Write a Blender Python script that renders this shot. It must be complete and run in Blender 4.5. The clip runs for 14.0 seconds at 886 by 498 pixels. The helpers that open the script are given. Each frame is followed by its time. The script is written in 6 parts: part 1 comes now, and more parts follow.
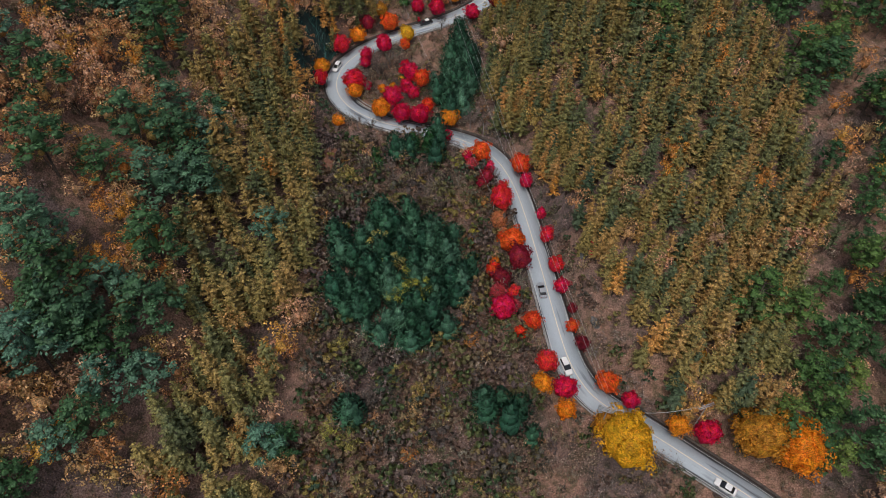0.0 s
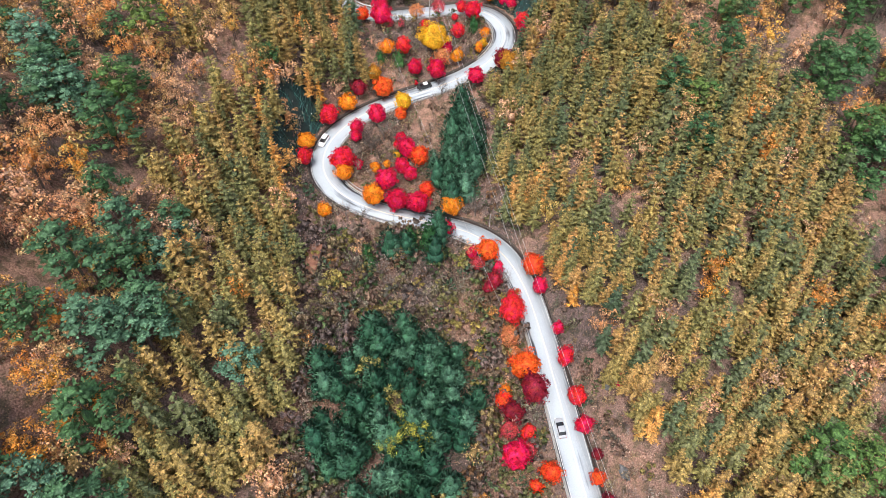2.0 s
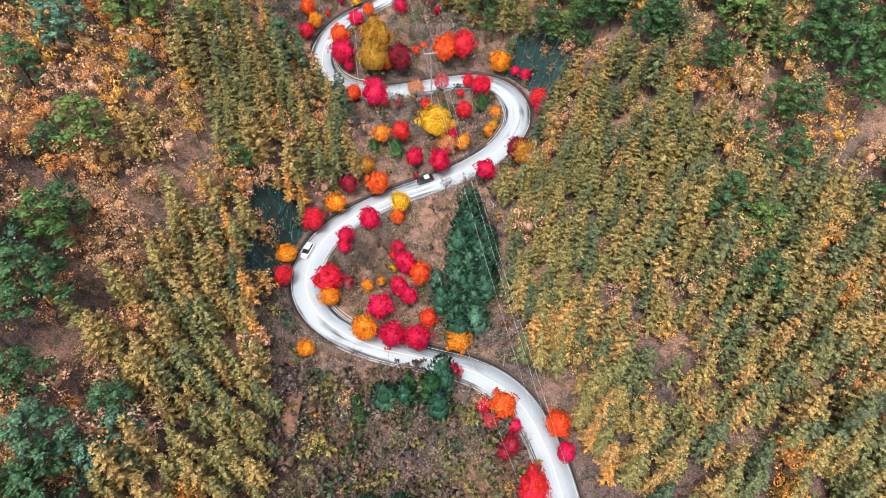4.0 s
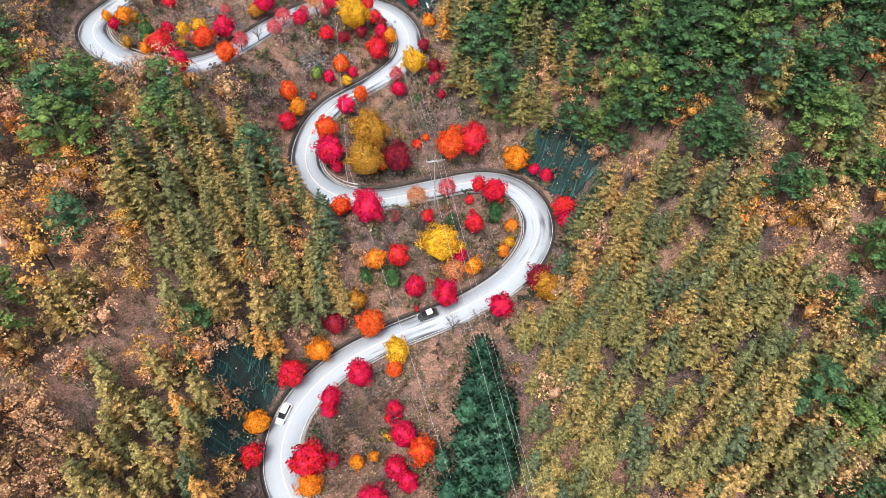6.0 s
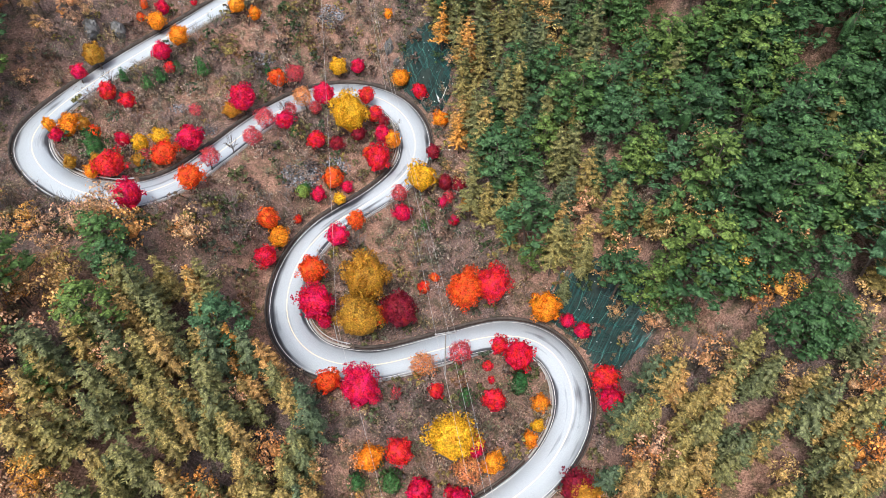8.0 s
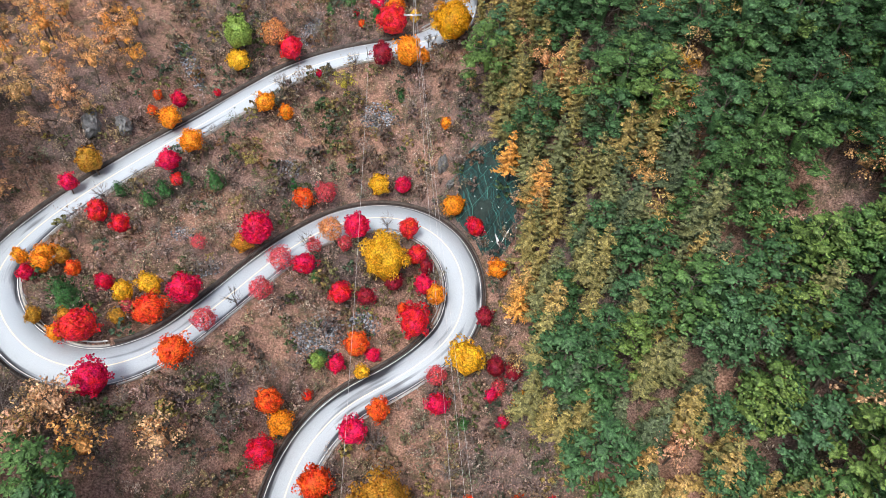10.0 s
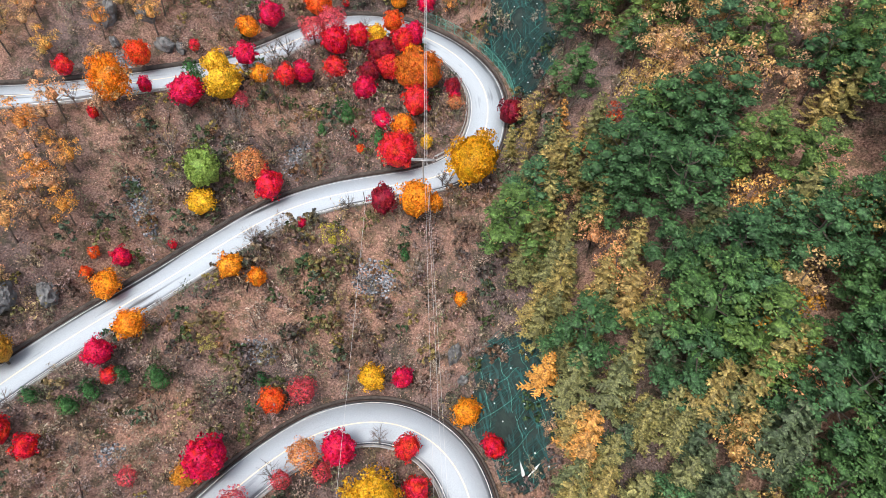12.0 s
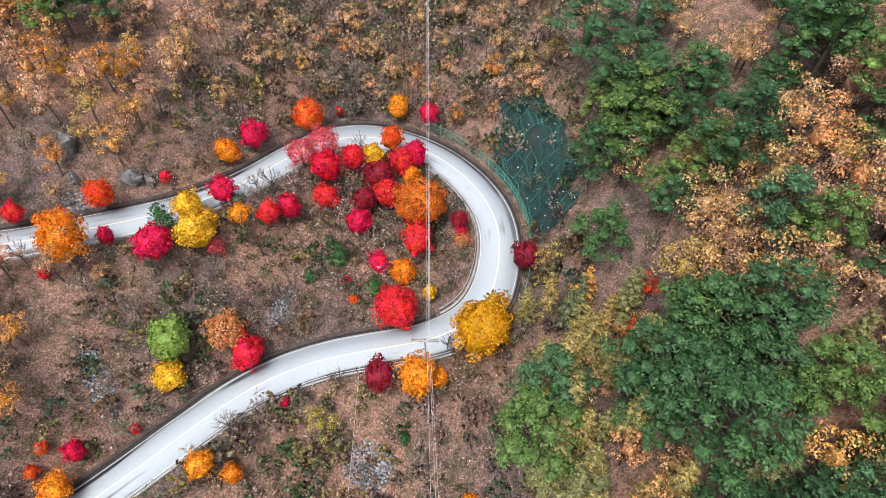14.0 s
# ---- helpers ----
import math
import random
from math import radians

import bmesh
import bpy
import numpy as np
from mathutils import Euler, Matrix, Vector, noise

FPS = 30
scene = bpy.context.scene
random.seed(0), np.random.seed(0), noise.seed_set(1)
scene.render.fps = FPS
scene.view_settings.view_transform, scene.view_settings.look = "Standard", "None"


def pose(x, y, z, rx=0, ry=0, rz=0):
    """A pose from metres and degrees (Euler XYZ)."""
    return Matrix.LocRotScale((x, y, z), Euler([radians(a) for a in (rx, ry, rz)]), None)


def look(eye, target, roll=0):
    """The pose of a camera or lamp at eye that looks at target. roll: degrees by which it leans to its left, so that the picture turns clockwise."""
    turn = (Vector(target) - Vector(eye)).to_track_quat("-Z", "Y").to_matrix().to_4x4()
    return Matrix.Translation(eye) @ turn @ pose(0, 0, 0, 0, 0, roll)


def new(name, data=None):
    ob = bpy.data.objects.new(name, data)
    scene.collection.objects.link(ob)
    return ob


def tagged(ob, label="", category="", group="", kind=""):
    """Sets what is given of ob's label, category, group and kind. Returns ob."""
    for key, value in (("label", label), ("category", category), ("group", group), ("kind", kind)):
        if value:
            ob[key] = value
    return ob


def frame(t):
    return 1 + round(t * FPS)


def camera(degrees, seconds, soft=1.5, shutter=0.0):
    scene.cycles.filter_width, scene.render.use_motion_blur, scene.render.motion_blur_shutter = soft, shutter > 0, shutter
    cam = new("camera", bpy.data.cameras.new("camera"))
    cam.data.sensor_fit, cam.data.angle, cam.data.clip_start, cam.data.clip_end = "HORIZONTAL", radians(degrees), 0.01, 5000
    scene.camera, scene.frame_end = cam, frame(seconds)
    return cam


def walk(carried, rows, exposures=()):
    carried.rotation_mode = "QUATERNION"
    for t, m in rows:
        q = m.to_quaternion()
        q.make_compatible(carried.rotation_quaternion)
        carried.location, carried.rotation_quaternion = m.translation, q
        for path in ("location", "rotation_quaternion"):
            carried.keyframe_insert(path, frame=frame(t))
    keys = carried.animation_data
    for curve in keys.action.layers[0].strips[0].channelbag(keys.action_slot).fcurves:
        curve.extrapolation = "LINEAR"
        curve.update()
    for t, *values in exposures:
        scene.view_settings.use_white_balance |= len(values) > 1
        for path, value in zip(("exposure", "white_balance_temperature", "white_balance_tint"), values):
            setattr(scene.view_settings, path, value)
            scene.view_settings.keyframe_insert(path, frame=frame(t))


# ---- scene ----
cam = camera(68.7, 14.0, soft=0.5)
METRES, EYE, TILT, LEAN, TURN = 295.0, 131.0, -49.0, 0.0, 0.0
ROWS = [
    (0.0, 0.0, 0.0, 0.0, -0.0, -0.0, 0.0),
    (0.5, -0.0006, 0.018, 0.0212, -0.07, -0.02, -0.06),
    (1.0, -0.0014, 0.0381, 0.0452, -0.13, -0.06, -0.01),
    (1.5, -0.002, 0.0596, 0.0706, -0.16, -0.08, 0.04),
    (2.0, -0.0028, 0.0822, 0.0972, -0.19, -0.14, 0.06),
    (2.5, -0.0035, 0.1055, 0.1243, -0.18, -0.2, 0.08),
    (3.0, -0.0046, 0.1295, 0.1516, -0.24, -0.22, 0.06),
    (5.5, -0.009, 0.2529, 0.2913, -0.18, -0.6, 0.04),
    (6.0, -0.0103, 0.2785, 0.3197, -0.2, -0.64, 0.04),
    (6.5, -0.011, 0.3041, 0.3484, -0.11, -0.69, 0.04),
    (7.0, -0.0121, 0.3299, 0.3772, -0.11, -0.74, 0.01),
    (7.5, -0.0133, 0.3557, 0.4066, -0.01, -0.81, -0.12),
    (10.0, -0.0227, 0.4858, 0.5513, 4.85, -1.25, -5.68),
    (10.5, -0.0272, 0.5115, 0.5799, 6.01, -1.4, -7.2),
    (11.0, -0.0319, 0.5374, 0.6081, 6.04, -1.36, -7.47),
    (11.5, -0.0378, 0.5631, 0.6364, 6.02, -1.38, -7.59),
    (12.0, -0.0443, 0.589, 0.6644, 6.02, -1.35, -7.66),
    (12.5, -0.0511, 0.6147, 0.693, 6.06, -1.44, -7.61),
    (13.0, -0.0577, 0.6381, 0.7207, 6.21, -1.39, -7.59),
    (13.5, -0.0609, 0.6451, 0.7411, 6.38, -1.43, -7.54),
    (14.0, -0.0617, 0.642, 0.753, 6.52, -1.32, -7.49),
]
EXPOSURES = [(0.0, -0.3), (0.1, -0.05), (0.2, 0.5), (0.3, 0.95), (0.4, 1.0), (3.0, 1.02), (6.5, 0.95), (10.0, 0.86), (14.0, 0.82)]
walk(cam, [(t, pose(0, 0, EYE, TILT, LEAN, TURN) @ pose(METRES * x, METRES * y, METRES * z, 90 + pitch, roll, yaw)) for t, x, y, z, yaw, pitch, roll in ROWS], EXPOSURES)
SKY, SUN = 0.15, 1.5

# ---- world, sun and light ----
world = bpy.data.worlds.new("overcast_sky")
world.use_nodes = True
scene.world = world
_sky = world.node_tree.nodes.new("ShaderNodeTexSky")
_sky.sky_type, _sky.sun_disc = "NISHITA", False
_sky.sun_elevation, _sky.sun_rotation = radians(62), radians(200)
_sky.air_density, _sky.dust_density = 1.0, 4.0
_back = world.node_tree.nodes["Background"]
_back.inputs[1].default_value = SKY
_hue = world.node_tree.nodes.new("ShaderNodeHueSaturation")
_hue.inputs["Saturation"].default_value = 0.6
world.node_tree.links.new(_sky.outputs[0], _hue.inputs["Color"])
world.node_tree.links.new(_hue.outputs[0], _back.inputs[0])
sun = new("sun", bpy.data.lights.new("sun", "SUN"))
sun.data.energy, sun.data.angle, sun.data.color = SUN, radians(14), (1.0, 0.96, 0.9)
sun.matrix_basis = look((0, 0, 300), (0 + 20, 0 + 60, 160))


# ---- materials ----
def shader(name):
    m = bpy.data.materials.new(name)
    m.use_nodes = True
    return m, m.node_tree.nodes, m.node_tree.links, m.node_tree.nodes["Principled BSDF"]


def ramp(nodes, stops):
    r = nodes.new("ShaderNodeValToRGB")
    e = r.color_ramp.elements
    while len(e) < len(stops):
        e.new(0.5)
    for k, (at, col) in enumerate(stops):
        e[k].position, e[k].color = at, (*col, 1)
    return r


def grain(nodes, links, scale, detail=4.0, rough=0.6):
    """Noise at a real-world scale: waves per metre."""
    co = nodes.new("ShaderNodeNewGeometry")
    n = nodes.new("ShaderNodeTexNoise")
    n.inputs["Scale"].default_value, n.inputs["Detail"].default_value, n.inputs["Roughness"].default_value = scale, detail, rough
    links.new(co.outputs["Position"], n.inputs["Vector"])
    return n


def mixed(nodes, links, a, b, fac, mode="MIX"):
    m = nodes.new("ShaderNodeMix")
    m.data_type, m.blend_type = "RGBA", mode
    for v, k in ((fac, 0), (a, 6), (b, 7)):
        if isinstance(v, bpy.types.NodeSocket):
            links.new(v, m.inputs[k])
        elif isinstance(v, (tuple, list)):
            m.inputs[k].default_value = (*v, 1)
        else:
            m.inputs[k].default_value = v
    return m.outputs[2]


def bumped(nodes, links, bsdf, height, strength, distance):
    b = nodes.new("ShaderNodeBump")
    b.inputs["Strength"].default_value, b.inputs["Distance"].default_value = strength, distance
    links.new(height, b.inputs["Height"])
    links.new(b.outputs[0], bsdf.inputs["Normal"])


def leaf_material(name, colours, per="object", thin=0.3, gaps=0.46, fine=6.5, spread=0.018, pad=1.3, depth=1.0, vary=1.0):
    """Foliage: one hue for a whole plant, varied from leaf to leaf; some light comes through the leaves."""
    m, nodes, links, bsdf = shader(name)
    if per == "object":
        pick = nodes.new("ShaderNodeObjectInfo").outputs["Random"]
    else:
        a = nodes.new("ShaderNodeAttribute")
        a.attribute_name = "tint"
        pick = a.outputs["Fac"]
    k = len(colours)
    base = ramp(nodes, [(n / max(k - 1, 1), c) for n, c in enumerate(colours)])
    links.new(pick, base.inputs[0])
    isle = nodes.new("ShaderNodeNewGeometry").outputs["Random Per Island"]
    tone = ramp(nodes, [(0, (1 - 0.42 * vary, 1 - 0.4 * vary, 1 - 0.4 * vary)), (0.5, (1, 1, 1)), (1, (1 + 0.5 * vary, 1 + 0.46 * vary, 1 + 0.4 * vary))])
    links.new(isle, tone.inputs[0])
    col = mixed(nodes, links, base.outputs[0], tone.outputs[0], 1.0, "MULTIPLY")
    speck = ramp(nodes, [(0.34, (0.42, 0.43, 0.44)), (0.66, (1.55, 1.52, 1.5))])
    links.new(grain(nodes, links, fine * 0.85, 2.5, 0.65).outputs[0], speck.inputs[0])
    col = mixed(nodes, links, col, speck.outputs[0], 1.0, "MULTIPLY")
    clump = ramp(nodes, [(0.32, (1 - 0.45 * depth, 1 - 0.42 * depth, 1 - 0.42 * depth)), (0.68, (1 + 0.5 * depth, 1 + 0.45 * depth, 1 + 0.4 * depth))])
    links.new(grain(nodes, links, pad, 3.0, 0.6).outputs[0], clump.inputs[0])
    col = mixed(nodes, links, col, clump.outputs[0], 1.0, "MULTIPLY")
    patch = grain(nodes, links, 0.9, 2.0)
    shift = nodes.new("ShaderNodeHueSaturation")
    hue = nodes.new("ShaderNodeMapRange")
    hue.inputs[3].default_value, hue.inputs[4].default_value = 0.5 - spread, 0.5 + spread
    links.new(patch.outputs[0], hue.inputs[0])
    links.new(hue.outputs[0], shift.inputs["Hue"])
    links.new(col, shift.inputs["Color"])
    links.new(shift.outputs[0], bsdf.inputs["Base Color"])
    bsdf.inputs["Roughness"].default_value = 0.62
    bsdf.inputs["Specular IOR Level"].default_value = 0.25
    glow = nodes.new("ShaderNodeBsdfTranslucent")
    links.new(shift.outputs[0], glow.inputs[0])
    both = nodes.new("ShaderNodeMixShader")
    both.inputs[0].default_value = thin
    links.new(bsdf.outputs[0], both.inputs[1])
    links.new(glow.outputs[0], both.inputs[2])
    # Each spray is broken up into small leaves with gaps between them.
    if gaps:
        twig = grain(nodes, links, fine, 1.5, 0.5)
        cut = nodes.new("ShaderNodeMath")
        cut.operation = "GREATER_THAN"
        cut.inputs[1].default_value = gaps
        links.new(twig.outputs[0], cut.inputs[0])
        clear, leaf = nodes.new("ShaderNodeBsdfTransparent"), nodes.new("ShaderNodeMixShader")
        links.new(cut.outputs[0], leaf.inputs[0])
        links.new(clear.outputs[0], leaf.inputs[1])
        links.new(both.outputs[0], leaf.inputs[2])
        links.new(leaf.outputs[0], nodes["Material Output"].inputs[0])
    else:
        links.new(both.outputs[0], nodes["Material Output"].inputs[0])
    return m


def plain(name, dark, light, scale, rough=0.7, metal=0.0, bump=0.3):
    m, nodes, links, bsdf = shader(name)
    n = grain(nodes, links, scale, 6.0, 0.65)
    r = ramp(nodes, [(0.3, dark), (0.7, light)])
    links.new(n.outputs[0], r.inputs[0])
    links.new(r.outputs[0], bsdf.inputs["Base Color"])
    bsdf.inputs["Roughness"].default_value, bsdf.inputs["Metallic"].default_value = rough, metal
    if bump:
        bumped(nodes, links, bsdf, n.outputs[0], bump, 0.3 / scale)
    return m


def ground_material():
    m, nodes, links, bsdf = shader("leaf_litter")
    fine, mid, wide = grain(nodes, links, 3.2, 8.0, 0.75), grain(nodes, links, 0.55, 5.0, 0.6), grain(nodes, links, 0.06, 3.0, 0.5)
    litter = ramp(nodes, [(0.30, (0.028, 0.020, 0.018)), (0.44, (0.14, 0.092, 0.080)), (0.56, (0.30, 0.208, 0.178)), (0.70, (0.54, 0.41, 0.36))])
    links.new(fine.outputs[0], litter.inputs[0])
    moss = ramp(nodes, [(0.33, (0.022, 0.021, 0.016)), (0.7, (0.19, 0.16, 0.115))])
    links.new(fine.outputs[0], moss.inputs[0])
    where = ramp(nodes, [(0.46, (0, 0, 0)), (0.62, (1, 1, 1))])
    links.new(mid.outputs[0], where.inputs[0])
    col = mixed(nodes, links, litter.outputs[0], moss.outputs[0], where.outputs[0])
    rust = ramp(nodes, [(0.40, (0.62, 0.66, 0.72)), (0.62, (1.27, 1.08, 0.95))])
    links.new(wide.outputs[0], rust.inputs[0])
    col = mixed(nodes, links, col, rust.outputs[0], 1.0, "MULTIPLY")
    vor = nodes.new("ShaderNodeTexVoronoi")
    vor.inputs["Scale"].default_value = 2.6
    geo = nodes.new("ShaderNodeNewGeometry")
    links.new(geo.outputs["Position"], vor.inputs["Vector"])
    fleck = ramp(nodes, [(0.0, (1, 1, 1)), (0.16, (1, 1, 1)), (0.22, (0, 0, 0))])
    links.new(vor.outputs["Distance"], fleck.inputs[0])
    leaf = ramp(nodes, [(0.0, (0.40, 0.16, 0.06)), (0.4, (0.30, 0.2, 0.13)), (0.7, (0.5, 0.32, 0.2)), (1.0, (0.32, 0.08, 0.04))])
    links.new(vor.outputs["Color"], leaf.inputs[0])
    half = nodes.new("ShaderNodeMath")
    half.operation = "MULTIPLY"
    half.inputs[1].default_value = 0.6
    links.new(fleck.outputs[0], half.inputs[0])
    col = mixed(nodes, links, col, leaf.outputs[0], half.outputs[0])
    links.new(col, bsdf.inputs["Base Color"])
    bsdf.inputs["Roughness"].default_value = 0.95
    bsdf.inputs["Specular IOR Level"].default_value = 0.1
    bumped(nodes, links, bsdf, fine.outputs[0], 0.9, 0.25)
    return m


def asphalt_material():
    """Pale worn asphalt; damp dark patches run along the wheel tracks and edges. UV: x across from edge to edge, y metres along."""
    m, nodes, links, bsdf = shader("worn_asphalt")
    uv = nodes.new("ShaderNodeUVMap")
    fine, mid = grain(nodes, links, 6.0, 6.0, 0.7), grain(nodes, links, 0.06, 3.0, 0.5)
    pale = ramp(nodes, [(0.3, (0.31, 0.355, 0.40)), (0.7, (0.44, 0.49, 0.54))])
    links.new(fine.outputs[0], pale.inputs[0])
    sep = nodes.new("ShaderNodeSeparateXYZ")
    links.new(uv.outputs[0], sep.inputs[0])
    tracks = nodes.new("ShaderNodeMath")
    tracks.operation = "ABSOLUTE"
    shift = nodes.new("ShaderNodeMath")
    shift.operation = "SUBTRACT"
    shift.inputs[1].default_value = 0.5
    links.new(sep.outputs[0], shift.inputs[0])
    links.new(shift.outputs[0], tracks.inputs[0])
    edge = ramp(nodes, [(0.0, (0.0, 0.0, 0.0)), (0.16, (0.06, 0.06, 0.06)), (0.3, (0.0, 0.0, 0.0)), (0.40, (0.20, 0.20, 0.20)), (0.5, (0.36, 0.36, 0.36))])
    links.new(tracks.outputs[0], edge.inputs[0])
    streak = nodes.new("ShaderNodeTexNoise")
    streak.inputs["Scale"].default_value, streak.inputs["Detail"].default_value = 1.0, 5.0
    stretch = nodes.new("ShaderNodeVectorMath")
    stretch.operation = "MULTIPLY"
    stretch.inputs[1].default_value = (5.0, 0.04, 1.0)
    links.new(uv.outputs[0], stretch.inputs[0])
    links.new(stretch.outputs[0], streak.inputs["Vector"])
    add = nodes.new("ShaderNodeMath")
    add.operation = "ADD"
    links.new(streak.outputs[0], add.inputs[0])
    links.new(edge.outputs[0], add.inputs[1])
    add2 = nodes.new("ShaderNodeMath")
    add2.operation = "MULTIPLY_ADD"
    add2.inputs[1].default_value, add2.inputs[2].default_value = 0.9, -0.32
    links.new(mid.outputs[0], add2.inputs[0])
    total = nodes.new("ShaderNodeMath")
    total.operation = "ADD"
    links.new(add.outputs[0], total.inputs[0])
    links.new(add2.outputs[0], total.inputs[1])
    damp = ramp(nodes, [(0.78, (0, 0, 0)), (0.96, (1, 1, 1))])
    links.new(total.outputs[0], damp.inputs[0])
    col = mixed(nodes, links, pale.outputs[0], (0.045, 0.05, 0.062), damp.outputs[0])
    links.new(col, bsdf.inputs["Base Color"])
    gloss = nodes.new("ShaderNodeMapRange")
    gloss.inputs[3].default_value, gloss.inputs[4].default_value = 0.75, 0.38
    links.new(damp.outputs[0], gloss.inputs[0])
    links.new(gloss.outputs[0], bsdf.inputs["Roughness"])
    bumped(nodes, links, bsdf, fine.outputs[0], 0.15, 0.02)
    return m


LITTER, ASPHALT = ground_material(), asphalt_material()
BARK = plain("bark", (0.045, 0.035, 0.028), (0.14, 0.11, 0.09), 3.0, 0.9)
PALE_BARK = plain("grey_bark", (0.12, 0.10, 0.09), (0.26, 0.22, 0.20), 3.0, 0.9)
CONCRETE = plain("weathered_concrete", (0.22, 0.21, 0.20), (0.42, 0.41, 0.39), 1.4, 0.85)
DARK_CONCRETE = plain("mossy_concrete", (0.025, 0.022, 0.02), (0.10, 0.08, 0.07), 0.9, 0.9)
WHITE_LINE = plain("white_road_paint", (0.46, 0.47, 0.48), (0.76, 0.76, 0.75), 2.0, 0.6, bump=0.05)
YELLOW_LINE = plain("faded_yellow_road_paint", (0.62, 0.54, 0.38), (0.82, 0.74, 0.58), 2.0, 0.6, bump=0.05)
STEEL = plain("galvanised_steel", (0.42, 0.44, 0.46), (0.62, 0.63, 0.64), 1.5, 0.45, 0.7, 0.05)
GREEN_STEEL = plain("green_painted_steel", (0.06, 0.24, 0.19), (0.12, 0.36, 0.29), 1.5, 0.5, 0.0, 0.05)
NET = plain("green_rockfall_net", (0.001, 0.014, 0.015), (0.008, 0.090, 0.086), 0.45, 0.6, 0.0, 0.1)
WIRE = plain("aluminium_cable", (0.45, 0.45, 0.46), (0.6, 0.6, 0.6), 1.0, 0.5, 0.0, 0.0)
STONE = plain("grey_stone", (0.16, 0.17, 0.18), (0.50, 0.52, 0.54), 1.1, 0.85)
ROCK = plain("dark_wet_rock", (0.03, 0.032, 0.035), (0.22, 0.22, 0.22), 0.9, 0.6, 0.0, 0.8)
RUST = plain("rusty_iron_sheet", (0.13, 0.05, 0.03), (0.30, 0.14, 0.09), 0.8, 0.8)
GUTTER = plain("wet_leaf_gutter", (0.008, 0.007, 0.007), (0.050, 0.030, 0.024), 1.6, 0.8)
DIRT = plain("bare_earth", (0.045, 0.026, 0.02), (0.20, 0.12, 0.09), 0.7, 0.95)

LARCH = [(0.055, 0.088, 0.050), (0.092, 0.118, 0.058), (0.150, 0.152, 0.060), (0.205, 0.180, 0.062), (0.26, 0.195, 0.066), (0.31, 0.200, 0.070), (0.36, 0.205, 0.074), (0.52, 0.25, 0.055)]
PINE = [(0.066, 0.150, 0.104), (0.088, 0.180, 0.120), (0.048, 0.112, 0.054), (0.050, 0.116, 0.046), (0.030, 0.078, 0.030), (0.046, 0.108, 0.036), (0.062, 0.128, 0.034), (0.110, 0.165, 0.038)]
DARK_PINE = [(0.018, 0.072, 0.044), (0.030, 0.100, 0.060), (0.075, 0.175, 0.115), (0.022, 0.082, 0.046), (0.045, 0.130, 0.075)]
OAK = [(0.68, 0.36, 0.19), (0.50, 0.37, 0.17), (0.72, 0.31, 0.075), (0.46, 0.30, 0.20), (0.68, 0.42, 0.29), (0.48, 0.36, 0.12), (0.70, 0.40, 0.27), (0.72, 0.42, 0.085)]
BRUSH = [(0.28, 0.22, 0.20), (0.30, 0.25, 0.16), (0.38, 0.27, 0.23), (0.18, 0.21, 0.12), (0.36, 0.25, 0.24), (0.27, 0.23, 0.22), (0.44, 0.36, 0.31), (0.14, 0.18, 0.12), (0.44, 0.33, 0.18)]
SHRUB = [(0.045, 0.095, 0.045), (0.09, 0.12, 0.045), (0.17, 0.155, 0.07), (0.20, 0.13, 0.105), (0.13, 0.10, 0.09), (0.06, 0.115, 0.07), (0.30, 0.24, 0.07), (0.17, 0.125, 0.125), (0.10, 0.085, 0.08), (0.22, 0.12, 0.06)]
MAPLE_HUES = {
    "r": ("red", [(0.64, 0.010, 0.045), (0.72, 0.030, 0.030)]),
    "c": ("crimson", [(0.56, 0.006, 0.055), (0.68, 0.012, 0.085)]),
    "s": ("scarlet and orange", [(0.72, 0.060, 0.018), (0.76, 0.12, 0.018)]),
    "o": ("orange", [(0.76, 0.22, 0.012), (0.76, 0.29, 0.018)]),
    "O": ("deep orange", [(0.60, 0.16, 0.02), (0.60, 0.16, 0.02)]),
    "y": ("yellow", [(0.70, 0.38, 0.018), (0.72, 0.43, 0.028)]),
    "Y": ("golden yellow", [(0.60, 0.30, 0.008), (0.60, 0.30, 0.008)]),
    "m": ("dark maroon", [(0.19, 0.010, 0.026), (0.30, 0.014, 0.036)]),
    "a": ("golden brown", [(0.50, 0.22, 0.025), (0.44, 0.24, 0.03)]),
    "p": ("pale orange, thinly leaved", [(0.66, 0.30, 0.11), (0.60, 0.22, 0.10)]),
    "t": ("pinkish red, thinly leaved", [(0.60, 0.07, 0.09), (0.64, 0.10, 0.13)]),
    "g": ("light green", [(0.24, 0.36, 0.08), (0.24, 0.36, 0.08)]),
}
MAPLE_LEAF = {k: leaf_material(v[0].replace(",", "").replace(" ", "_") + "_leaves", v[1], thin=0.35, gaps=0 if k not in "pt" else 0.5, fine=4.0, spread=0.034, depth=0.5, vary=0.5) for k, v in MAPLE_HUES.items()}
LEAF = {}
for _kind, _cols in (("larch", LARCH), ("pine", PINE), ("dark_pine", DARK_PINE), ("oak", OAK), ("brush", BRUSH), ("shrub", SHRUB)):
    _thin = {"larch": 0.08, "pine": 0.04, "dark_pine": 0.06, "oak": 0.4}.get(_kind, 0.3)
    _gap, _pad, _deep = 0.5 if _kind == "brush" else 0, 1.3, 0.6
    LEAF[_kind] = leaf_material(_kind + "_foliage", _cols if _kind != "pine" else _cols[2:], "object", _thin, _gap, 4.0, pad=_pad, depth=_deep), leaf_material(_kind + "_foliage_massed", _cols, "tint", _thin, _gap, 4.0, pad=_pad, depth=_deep)


